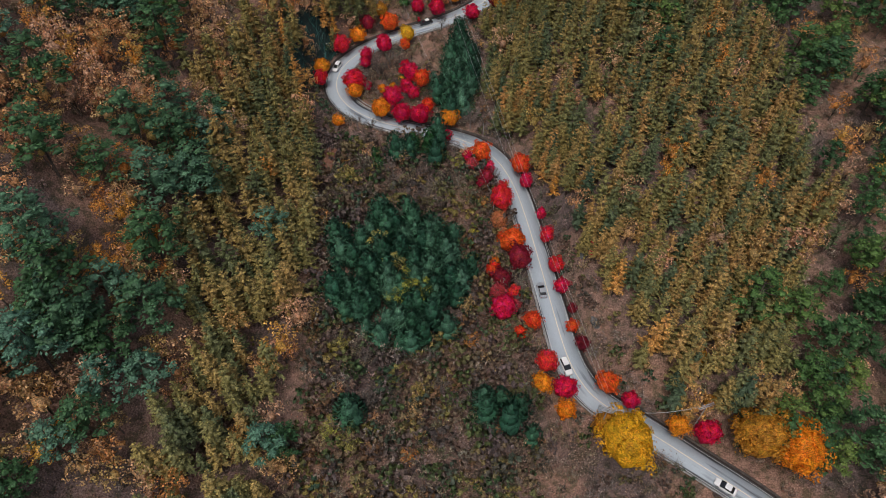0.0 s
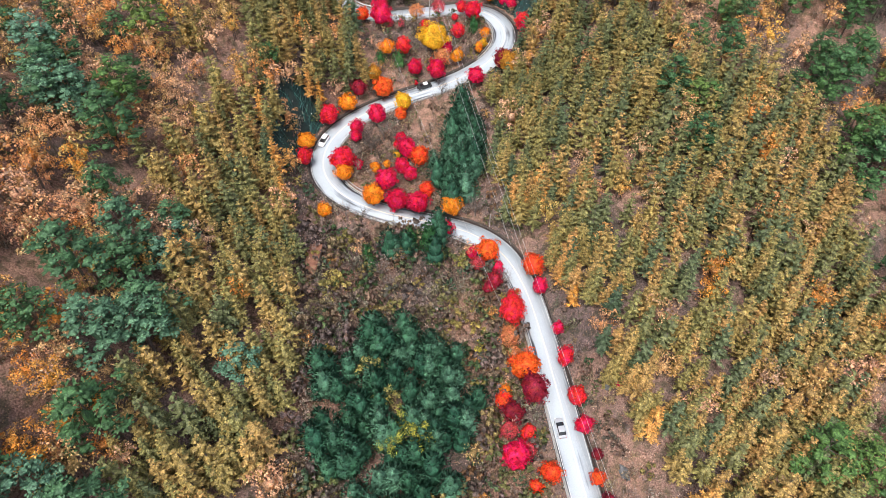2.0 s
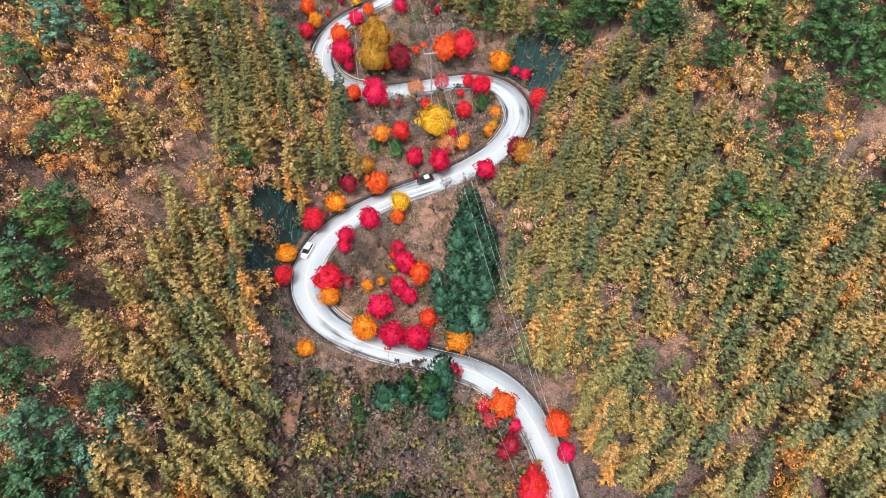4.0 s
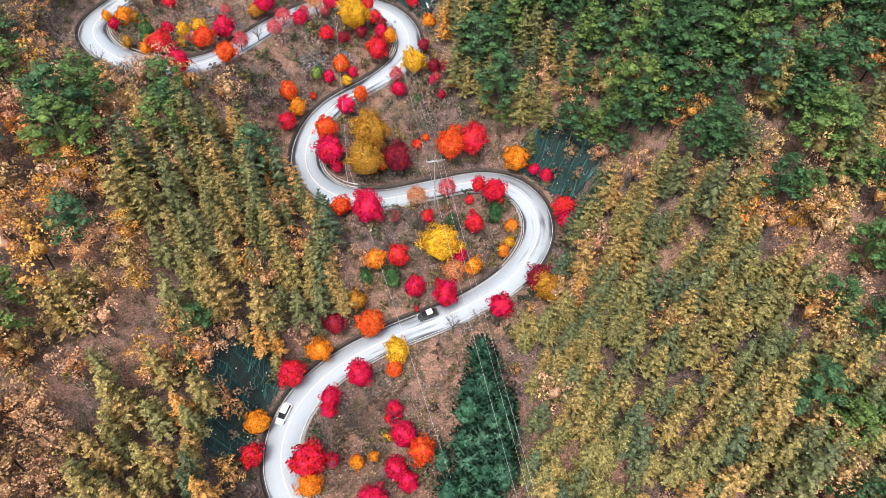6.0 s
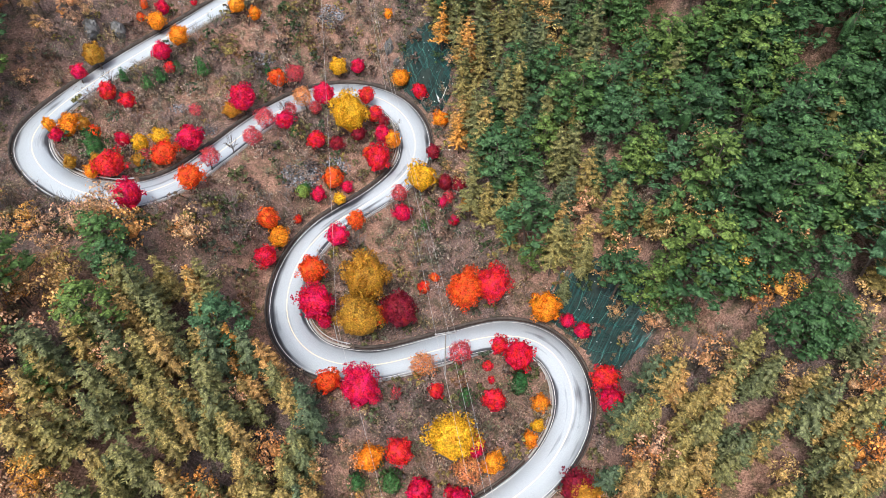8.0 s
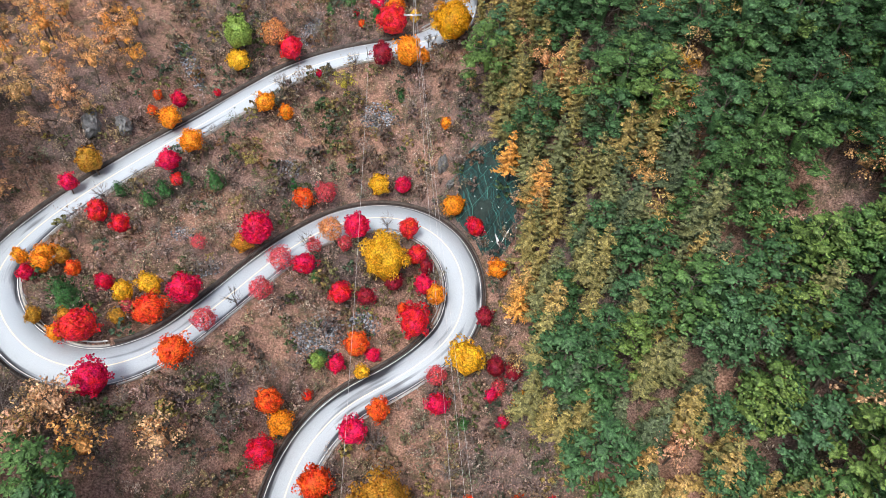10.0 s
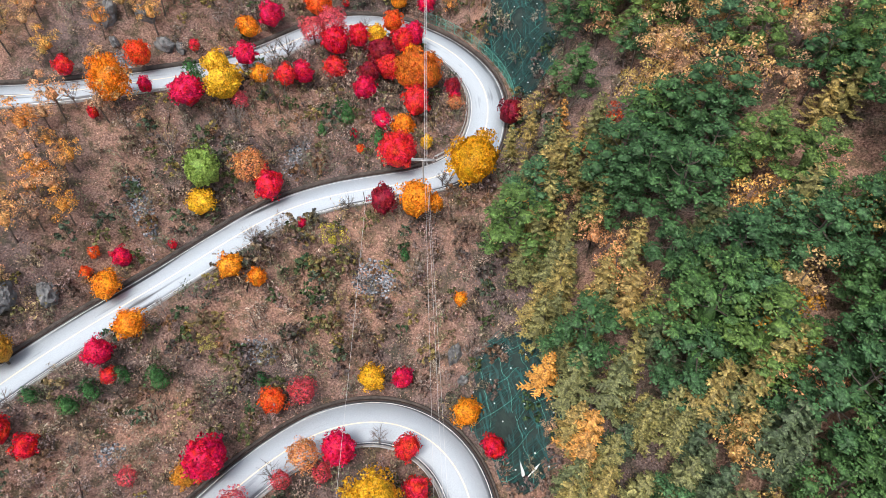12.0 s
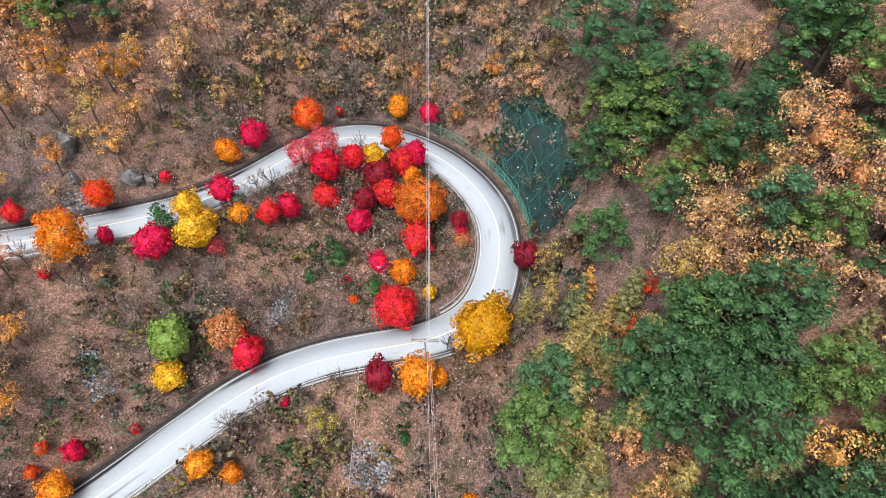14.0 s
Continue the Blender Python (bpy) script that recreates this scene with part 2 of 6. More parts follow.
# ---- building blocks ----
def mesh_from(name, verts, quads, mats, which=None, tint=None, smooth_faces=False, normals=None):
    """A mesh of four-sided faces from arrays."""
    me = bpy.data.meshes.new(name)
    v, q = np.asarray(verts, np.float32), np.asarray(quads, np.int32)
    me.vertices.add(len(v))
    me.vertices.foreach_set("co", v.ravel())
    me.loops.add(q.size)
    me.loops.foreach_set("vertex_index", q.ravel())
    me.polygons.add(len(q))
    me.polygons.foreach_set("loop_start", np.arange(0, q.size, 4, dtype=np.int32))
    for m in mats:
        me.materials.append(m)
    if which is not None:
        me.polygons.foreach_set("material_index", np.asarray(which, np.int32))
    if smooth_faces:
        me.polygons.foreach_set("use_smooth", np.ones(len(q), bool))
    if tint is not None:
        me.attributes.new("tint", "FLOAT", "POINT").data.foreach_set("value", np.asarray(tint, np.float32))
    me.update(calc_edges=True)
    if normals is not None:
        me.polygons.foreach_set("use_smooth", np.ones(len(q), bool))
        me.attributes.new("custom_normal", "FLOAT_VECTOR", "POINT").data.foreach_set("vector", np.asarray(normals, np.float32).ravel())
    return me


def part(name, bm, material, parent, label=""):
    """Links a bmesh as one mesh object under a thing or a part."""
    me = bpy.data.meshes.new(name)
    bm.to_mesh(me)
    bm.free()
    me.materials.append(material)
    ob = new(name, me)
    ob.parent = parent
    return tagged(ob, label)


def child(name, me, parent, label=""):
    ob = new(name, me)
    ob.parent = parent
    return tagged(ob, label)


def leaves(rng, at, normal, size, slim=0.6, fold=0.25, loose=0.45):
    """A kite-shaped leaf spray at each place, shaded by the way it faces out of its clump."""
    n = len(at)
    facing = normal / (np.linalg.norm(normal, axis=1)[:, None] + 1e-9)
    normal = facing + rng.normal(0, loose, (n, 3))
    normal /= np.linalg.norm(normal, axis=1)[:, None] + 1e-9
    t = np.cross(normal, rng.normal(0, 1, (n, 3)))
    t /= np.linalg.norm(t, axis=1)[:, None] + 1e-9
    b = np.cross(normal, t)
    s = (size * rng.uniform(0.65, 1.35, n))[:, None]
    v = np.stack([at - t * s, at + b * s * slim - normal * s * fold, at + t * s, at - b * s * slim - normal * s * fold], 1)
    return v.reshape(-1, 3), np.arange(4 * n).reshape(-1, 4), np.repeat(facing, 4, axis=0)


def tube(path, radii, sides=5):
    """A tapered tube along a path, as quads."""
    path, radii = np.asarray(path, float), np.asarray(radii, float)
    d = np.gradient(path, axis=0)
    d /= np.linalg.norm(d, axis=1)[:, None]
    ref = np.where(np.abs(d[:, 2:3]) > 0.9, [[1.0, 0, 0]], [[0, 0, 1.0]])
    u = np.cross(d, ref)
    u /= np.linalg.norm(u, axis=1)[:, None]
    w = np.cross(d, u)
    a = np.arange(sides) * 2 * np.pi / sides
    v = path[:, None] + radii[:, None, None] * (np.cos(a)[None, :, None] * u[:, None] + np.sin(a)[None, :, None] * w[:, None])
    i = np.arange(len(path) - 1)[:, None] * sides + np.arange(sides)[None]
    j = np.arange(len(path) - 1)[:, None] * sides + (np.arange(sides)[None] + 1) % sides
    return v.reshape(-1, 3), np.stack([i, j, j + sides, i + sides], -1).reshape(-1, 4)


def joined(parts):
    vs, qs, n = [], [], 0
    for v, q in parts:
        vs.append(v)
        qs.append(q + n)
        n += len(v)
    return np.vstack(vs), np.vstack(qs)


def limbs(rng, base, top, count, reach, rise, thick):
    """Crooked limbs from a trunk."""
    out, tips = [], []
    for k in range(count):
        a = k * 2.4 + rng.uniform(-0.5, 0.5)
        z = base + (top - base) * (k + 0.5) / count
        r = reach * rng.uniform(0.7, 1.1)
        tip = np.array([np.cos(a) * r, np.sin(a) * r, z + rise * rng.uniform(0.6, 1.2)])
        mid = np.array([tip[0] * 0.5, tip[1] * 0.5, z + (tip[2] - z) * 0.35]) + rng.normal(0, 0.08 * reach, 3)
        out.append(tube([[0, 0, z], mid, tip], [thick, thick * 0.65, thick * 0.2], 4))
        tips.append(tip)
    return out, tips


def crown_of(lots):
    """One crown of several lots of sprays; every spray's front turns the way it is shaded."""
    v, n = np.vstack([l[0] for l in lots]).reshape(-1, 4, 3), np.vstack([l[2] for l in lots]).reshape(-1, 4, 3)
    back = (np.cross(v[:, 2] - v[:, 0], v[:, 3] - v[:, 1]) * n.mean(1)).sum(1) < 0
    v[back], n[back] = v[back][:, ::-1], n[back][:, ::-1]
    return v.reshape(-1, 3), np.arange(4 * len(v)).reshape(-1, 4), n.reshape(-1, 3)


# Each of these gives the trunk and the crown of a plant as (verts, quads).
def lobe(rng, centre, wide, high, sides=6, deep=1.9, rough=0.22, rings=3):
    """The closed, uneven skin of one mass of foliage: wide and high are its half axes."""
    phi = np.linspace(0.04, deep, rings)
    a = np.arange(sides) * 2 * np.pi / sides + rng.uniform(0, 6.28)
    d = np.stack([np.sin(phi)[:, None] * np.cos(a), np.sin(phi)[:, None] * np.sin(a), np.repeat(np.cos(phi)[:, None], sides, 1)], -1)
    v = centre + d * [wide, wide, high] * rng.uniform(1 - rough, 1 + rough, (len(phi), sides, 1))
    n = d / [wide, wide, high]
    n /= np.linalg.norm(n, axis=2)[:, :, None]
    turn = np.roll(np.arange(sides), -1)
    quad = lambda m: np.stack([m[1:], m[1:][:, turn], m[:-1][:, turn], m[:-1]], 2).reshape(-1, 3)
    return quad(v), None, quad(n)


def tufts(rng, centre, wide, high, count, size, slim=0.45, down=-0.3, lift=0.35, loose=0.9):
    """Small sprays all over a mass of foliage, standing out of its skin."""
    d = rng.normal(0, 1, (count, 3))
    d /= np.linalg.norm(d, axis=1)[:, None]
    d[:, 2] = np.where(d[:, 2] < down, -d[:, 2], d[:, 2])
    at = centre + d * [wide, wide, high] * rng.uniform(0.6, 1.15, (count, 1))
    return leaves(rng, at, d + [0, 0, lift], size, slim, 0.15, loose)


def larch(rng, fine=1.0):
    """A slim conifer: whorls of long feathery boughs round a straight trunk."""
    h = 13.0
    bend = rng.normal(0, 0.2, 2)
    trunk = tube([[0, 0, -0.5], [bend[0], bend[1], h * 0.5], [0, 0, h]], [0.18, 0.13, 0.02])
    vs, ns, cores = [], [], []
    for z in np.linspace(0.26, 0.96, 10 if fine > 0.7 else 7) * h:
        reach = 0.3 + 3.3 * (1 - z / h) ** 0.85 * rng.uniform(0.8, 1.15)
        count = 6 if z < 0.6 * h else 5 if z < 0.85 * h else 4
        turn = rng.uniform(0, 6.28)
        for k in range(count):
            a = turn + (k + rng.uniform(-0.3, 0.3)) * 2 * np.pi / count
            out, side = np.array([np.cos(a), np.sin(a), 0]), np.array([-np.sin(a), np.cos(a), 0])
            r = reach * rng.uniform(0.55, 1.15)
            p0 = np.array([0, 0, z + rng.uniform(-0.4, 0.4)])
            p1 = p0 + out * r * 0.55 + [0, 0, -0.16 * r]
            p2 = p0 + out * r + [0, 0, -0.06 * r + rng.uniform(-0.1, 0.2)]
            w1 = side * (0.16 + 0.09 * r)
            vs += [p0 - side * 0.1, p0 + side * 0.1, p1 + w1, p1 - w1, p1 - w1, p1 + w1, p2 + side * 0.05, p2 - side * 0.05]
            face = out * rng.uniform(0.1, 0.6) + side * rng.uniform(-0.4, 0.4) + [0, 0, 0.85]
            ns += [face * 0.7] * 4 + [face] * 4
            for f in ((0.45, 0.7, 0.9) if fine > 0.7 else (0.55, 0.85)):
                for sgn in (-1, 1):
                    q = p0 + (p2 - p0) * f + [0, 0, -0.05 * r]
                    u = (side * sgn * 0.75 + out * 0.6) * (0.3 + 0.3 * r * (1.15 - f)) * rng.uniform(0.7, 1.5) + [0, 0, rng.uniform(-0.12, 0.16)]
                    n = np.cross(u, [0, 0, 1.0])
                    n = n / (np.linalg.norm(n) + 1e-9) * (0.11 if fine > 0.7 else 0.15)
                    vs += [q, q + u * 0.55 + n, q + u, q + u * 0.55 - n]
                    ns += [face + side * sgn * 0.35] * 4
    ns = np.array(ns)
    ns /= np.linalg.norm(ns, axis=1)[:, None]
    for f in (0.32, 0.52, 0.72):
        cores.append(lobe(rng, np.array([0, 0, f * h]), 0.3 + 1.1 * (1 - f), 1.3, 6, 2.3))
    return trunk, crown_of([(np.array(vs), None, ns)] + cores)


def fan(rng, centre, wide, count, length):
    """A cushion of needle sprays that lie outwards from its middle, domed and ragged at the rim."""
    a, f = rng.uniform(0, 2 * np.pi, count), np.sqrt(rng.uniform(0.02, 1.0, count))
    out = np.stack([np.cos(a), np.sin(a), np.zeros(count)], 1)
    at = centre + out * (wide * f)[:, None] * 0.8 + np.c_[np.zeros((count, 2)), wide * (0.42 * (1 - f * f) + rng.uniform(-0.1, 0.1, count))]
    b = a + rng.normal(0, 0.5, count)
    along = np.stack([np.cos(b), np.sin(b), 0.45 - 0.5 * f + rng.normal(0, 0.2, count)], 1) * (length * rng.uniform(0.6, 1.2, count))[:, None]
    across = np.cross(along, [0, 0, 1.0] + rng.normal(0, 0.35, (count, 3)))
    across *= (0.23 * length * rng.uniform(0.8, 1.4, count) / (np.linalg.norm(across, axis=1) + 1e-9))[:, None]
    n = out * (0.75 * f)[:, None] + [0, 0, 0.8] + rng.normal(0, 0.15, (count, 3))
    v = np.stack([at - along * 0.3, at + along * 0.25 + across, at + along * 0.7, at + along * 0.25 - across], 1)
    return v.reshape(-1, 3), None, np.repeat(n / np.linalg.norm(n, axis=1)[:, None], 4, axis=0)


def red_pine(rng, fine=1.0):
    """A pine with broad, cloud-like pads of needles in loose tiers round a domed top."""
    h, pads = 11.0, []
    wood = [tube([[0, 0, -0.5], [rng.normal(0, 0.2), rng.normal(0, 0.2), h * 0.5], [0, 0, h * 0.95]], [0.19, 0.14, 0.04])]
    for tier, z in enumerate((0.45, 0.60, 0.74, 0.87, 0.97)):
        count = (5, 5, 4, 3, 1)[tier]
        reach = (2.9, 2.7, 2.1, 1.2, 0.15)[tier] * rng.uniform(0.9, 1.1)
        turn = rng.uniform(0, 6.28)
        for k in range(count):
            a = turn + (k + rng.uniform(-0.28, 0.28)) * 2 * np.pi / count
            r = reach * rng.uniform(0.75, 1.1)
            tip = np.array([np.cos(a) * r, np.sin(a) * r, z * h + 0.1 * r + rng.uniform(-0.4, 0.4)])
            if tier < 4:
                wood.append(tube([[0, 0, z * h - 0.6], tip * [0.5, 0.5, 0] + [0, 0, z * h - 0.4], tip], [0.08, 0.06, 0.02], 3))
            # A pad is a loose group of needle cushions.
            for n in range(2 if tier < 3 else 1):
                wide = rng.uniform(1.0, 1.5) if n == 0 else rng.uniform(0.6, 1.0)
                c = tip + rng.normal(0, 1, 3) * [0.8, 0.8, 0.25] * n
                pads.append(lobe(rng, c - [0, 0, 0.2], wide * 0.5, wide * 0.3, 5, 1.7, 0.3))
                pads.append(fan(rng, c, wide, int(46 * wide * fine), 0.37 / math.sqrt(fine)))
    return joined(wood), crown_of(pads + [lobe(rng, np.array([0, 0, h * 0.56]), 0.7, 2.0, 6, 2.4)])


def dark_pine(rng, fine=1.0):
    """A dense round-headed conifer, bristling with upturned bunches of needles."""
    h = 9.5
    trunk = tube([[0, 0, -0.5], [0, 0, h * 0.5], [0, 0, h]], [0.17, 0.12, 0.03])
    skin = [lobe(rng, np.array([0, 0, h * 0.30]), 2.15, 2.1, 8, 2.0, 0.15), lobe(rng, np.array([0, 0, h * 0.54]), 1.65, 2.3, 8, 2.0, 0.15), lobe(rng, np.array([0, 0, h * 0.77]), 0.85, 1.6, 7, 2.0, 0.15)]
    count = 210
    f = rng.uniform(0, 1, count) ** 1.15
    a, r = rng.uniform(0, 2 * np.pi, count), (0.25 + 2.45 * (1 - f ** 1.9)) * rng.uniform(0.82, 1.12, count)
    at = np.c_[np.cos(a) * r, np.sin(a) * r, h * (0.27 + 0.72 * f)]
    up = np.c_[np.cos(a) * 0.7, np.sin(a) * 0.7, np.full(count, 0.75)] + rng.normal(0, 0.22, (count, 3))
    up *= (rng.uniform(0.45, 0.8, count) / np.linalg.norm(up, axis=1))[:, None]
    lots = list(skin)
    for spin in (0.0, 1.0):
        s = np.cross(up, rng.normal(0, 1, (count, 3)))
        s *= (0.13 / np.linalg.norm(s, axis=1))[:, None]
        v = np.stack([at - up * 0.3, at + up * 0.45 + s, at + up, at + up * 0.45 - s], 1).reshape(-1, 3)
        n = np.c_[np.cos(a), np.sin(a), np.full(count, 0.9)]
        lots.append((v, None, np.repeat(n / np.linalg.norm(n, axis=1)[:, None], 4, axis=0)))
    return trunk, crown_of(lots)


def oak(rng, fine=1.0):
    """A broad-leaved tree: leafy heads of several sizes at the ends of crooked limbs."""
    h = 8.5
    wood = [tube([[0, 0, -0.5], [rng.normal(0, 0.2), rng.normal(0, 0.2), h * 0.45], [rng.normal(0, 0.3), rng.normal(0, 0.3), h * 0.85]], [0.16, 0.12, 0.04])]
    more, tips = limbs(rng, h * 0.32, h * 0.78, 9, 2.1, h * 0.12, 0.065)
    lots = []
    for tip in tips + [np.array([0.2, 0, h * 0.93]), np.array([0, 0, h * 0.7])]:
        wide = rng.uniform(0.8, 1.5)
        tip = tip + [0, 0, rng.uniform(-0.5, 0.5)]
        lots.append(tufts(rng, tip, wide * 0.78, wide * 0.6, int(72 * fine), 0.135 / math.sqrt(fine), 0.65, -0.4))
    lots.append(lobe(rng, np.array([0, 0, h * 0.55]), 0.9, 1.1, 7, 2.2, 0.35))
    return joined(wood + more), crown_of(lots)


def clumped(rng, height, clumps, per, spread, flat, size, thick, stem=0.35):
    """A shrub's crown of leafy clumps at the ends of its stems."""
    wood = [tube([[0, 0, -0.5], [rng.normal(0, 0.2), rng.normal(0, 0.2), height * 0.45], [rng.normal(0, 0.3), rng.normal(0, 0.3), height * 0.85]], [thick, thick * 0.75, thick * 0.25])]
    more, tips = limbs(rng, height * stem, height * 0.8, clumps, spread, height * 0.12, thick * 0.4)
    wood += more
    lots = []
    for tip in tips + [np.array([0, 0, height * 0.92])]:
        r = spread * rng.uniform(0.34, 0.5)
        lots.append(tufts(rng, tip, r * 0.8, r * flat * 0.8, per, size, 0.6, -0.25))
    return joined(wood), crown_of(lots)


def shrub(rng):
    """A leafy rounded shrub, a man's height or more."""
    return clumped(rng, 2.6, 7, 11, 1.0, 0.9, 0.25, 0.05, stem=0.15)


def brush(rng):
    """A low, half-bare bush of thin stems with a few dry leaves."""
    wood, at = [], []
    for k in range(7):
        a, r = rng.uniform(0, 2 * np.pi), rng.uniform(0.3, 1.25)
        tip = np.array([np.cos(a) * r, np.sin(a) * r, rng.uniform(1.1, 2.4)])
        wood.append(tube([[0, 0, -0.2], tip * [0.4, 0.4, 0.55], tip], [0.04, 0.03, 0.014], 3))
        for _ in range(11):
            at.append(tip * rng.uniform(0.45, 1.1) + rng.normal(0, 0.26, 3))
    at = np.array(at)
    return joined(wood), crown_of([leaves(rng, at, rng.normal(0, 1, (len(at), 3)) + [0, 0, 0.8], 0.2, 0.5, 0.2, 0.8)])


def maple(rng, fine=1.0):
    """A small round maple with a dense dome of fine leaves in soft layers; one metre across, to be scaled."""
    wood = [tube([[0, 0, -0.08], [0.01, 0.01, 0.3], [0, 0, 0.6]], [0.035, 0.028, 0.012])]
    more, tips = limbs(rng, 0.22, 0.6, 9, 0.34, 0.2, 0.012)
    wood += more
    lots = [lobe(rng, np.array([0, 0, 0.5]), 0.37, 0.33, 8, 2.2, 0.15, 5)]
    for k in range(26):
        up = 1.0 - 1.4 * (k + 0.5) / 26
        a, flat = k * 2.39996 + rng.uniform(-0.3, 0.3), math.sqrt(1 - up * up)
        c = np.array([math.cos(a) * flat, math.sin(a) * flat, up])
        centre = np.array([0, 0, 0.52]) + c * [0.35, 0.35, 0.31] * rng.uniform(0.68, 1.18)
        size = rng.uniform(0.09, 0.17)
        lots.append(tufts(rng, centre, size, size * 0.62, int(50 * fine), 0.026 / math.sqrt(fine), 0.8, -0.6, 0.35, 0.8))
    return joined(wood), crown_of(lots)


def bare_tree(rng):
    """A leafless small tree with forking twigs; one metre high, to be scaled."""
    wood = [tube([[0, 0, -0.05], [0.01, 0, 0.25], [0, 0.01, 0.5]], [0.03, 0.025, 0.018])]
    for k in range(11):
        a, z = k * 2.4 + rng.uniform(-0.4, 0.4), 0.25 + 0.25 * k / 11
        tip = np.array([np.cos(a) * 0.34 * rng.uniform(0.6, 1.2), np.sin(a) * 0.34 * rng.uniform(0.6, 1.2), rng.uniform(0.65, 1.0)])
        mid = np.array([0, 0, z]) * 0.45 + tip * 0.55
        wood.append(tube([[0, 0, z], mid, tip], [0.013, 0.009, 0.004], 3))
        for _ in range(5):
            end = mid + (tip - mid) * rng.uniform(0.3, 1) + rng.normal(0, 0.11, 3) + [0, 0, 0.08]
            wood.append(tube([mid + (tip - mid) * 0.2, (mid + end) / 2, end], [0.006, 0.005, 0.003], 3))
    return joined(wood)


# ---- the lie of the land ----
# Centre line of the mountain road, from the valley up through five hairpins.
ROAD_VALLEY = [(96, 2, -9), (86, 22, -7.6), (72, 43, -6.2), (53, 58.5, -5), (42.5, 66, -4.1), (34.5, 71.6, -3.2), (30.6, 78.5, -2.5),
    (28.8, 85.7, -1.8), (27.1, 96.8, -0.8), (25.2, 109.6, 0.4), (23, 123.2, 1.6), (20.1, 135.9, 2.9), (15.2, 146.3, 3.9), (6.5, 153, 4.8),
    (-5.3, 156.2, 5.7), (-17.9, 159.2, 6.6), (-28.2, 164.9, 7.5), (-33.9, 173.6, 8.3), (-33.3, 183.9, 9.3), (-26.4, 193.6, 10.4)]
ROAD_MIDDLE = [(-14.3, 201, 11.7), (0.3, 207, 13.3), (12.7, 214.9, 14.9), (19.6, 225, 16.3), (19.5, 235.1, 17.3), (14, 241.5, 18.2),
    (4.4, 241.9, 19), (-7.4, 237.4, 20.1), (-19.4, 233.5, 21.2), (-29.8, 235.2, 22.1), (-35.9, 242.8, 23.1), (-36.1, 254.1, 24.3),
    (-30.7, 264.6, 25.6), (-20.6, 272.6, 26.9), (-13.1, 281.4, 28.2), (-12.4, 292.2, 29.3), (-17.8, 301.5, 30.5), (-27.4, 305.2, 31.6),
    (-38.2, 301.2, 33), (-47, 290.5, 34.7), (-53.6, 276.8, 36.7), (-60, 265.3, 38.4), (-68.6, 260, 39.5), (-78.5, 261.5, 40.2)]
ROAD_TOP = [(-87.5, 267.9, 40.5), (-92.4, 276.3, 40.7), (-90.7, 285.8, 40.9), (-84.9, 296.5, 41.4), (-77.3, 307.2, 42.1), (-69, 317, 43),
    (-61.8, 326, 43.9), (-55.1, 333.5, 44.6), (-46.9, 339.3, 45.1), (-37.5, 343, 45.7), (-28.6, 346.2, 46.4), (-22.5, 351.7, 47.1),
    (-20.7, 360.6, 47.9), (-22.3, 370.5, 48.9), (-28.4, 378.8, 49.9), (-37.2, 384.1, 50.9), (-46.8, 385.5, 51.8), (-55.1, 382.8, 52.6),
    (-61, 376.1, 53.4), (-66.5, 367.1, 54.3), (-74.1, 358.4, 55.3), (-84.8, 351, 56.5), (-97, 344, 57.6), (-112, 338, 59), (-130, 334, 60.5)]
# Heights of the slopes on either side: x, y, z.
WEST_LOW = [(-8, 62, 2), (2, 82, 0), (-21, 77, 4), (-45, 67, 11), (-62, 55, 22), (-70, 78, 35), (-73, 103, 41), (-7, 94, 0), (-17, 106, 1),
    (-38, 104, 9), (-61, 107, 28), (-48, 118, 20), (-33, 143, 4), (-63, 149, 28), (-81, 170, 40), (-44, 180, 18), (-53, 187, 30), (-90, 120, 52), (-100, 60, 50), (-35, 30, 2), (0, 20, -4)]
WEST_HIGH = [(-64, 186, 37), (-47, 189, 26), (-57, 198, 38), (-68, 214, 45), (-51, 220, 37), (-50, 236, 33), (-63, 228, 44), (-62, 246, 41), (-85, 240, 46), (-105, 230, 56), (-15, 257, 23.5),
    (-99, 286, 44.5), (-110, 300, 52), (-50, 315, 38), (-38, 326, 39.5), (-73, 326, 45), (-82, 313, 48), (-93, 326, 55), (-69, 341, 50), (-92, 368, 66), (-77, 370, 59.5), (-70, 389, 60), (-46, 398, 58), (-100, 395, 75), (-60, 420, 72), (-33, 282, 32)]
EAST_LOW = [(60, 85, 3), (92, 117, 6), (91, 89, -3), (70, 62, -6), (46, 122, 15), (29, 162, 11.5), (50, 162, 24), (67, 153, 25), (78, 135, 18), (100, 150, 14), (43, 174, 26), (115, 110, 12), (45, 100, 6), (35, 140, 10),
    (46, 196, 27), (35, 189, 19), (61, 208, 36), (80, 190, 30), (26, 205, 16), (105, 60, -2), (60, 20, -9)]
EAST_HIGH = [(35, 231, 30), (50, 233, 43), (58, 244, 50), (70, 254, 55), (90, 240, 50), (44, 260, 45), (22, 256, 31), (14, 290, 44), (6, 302, 46), (-3, 315, 47), (19, 318, 61), (8, 330, 61),
    (-4, 337, 50), (8, 342, 61), (-7, 365, 60), (2, 325, 53), (17, 337, 66), (6, 371, 66), (15, 355, 71), (30, 375, 80), (-24, 390, 60), (0, 400, 72), (50, 300, 66), (80, 300, 76), (60, 350, 84), (-25, 415, 70)]


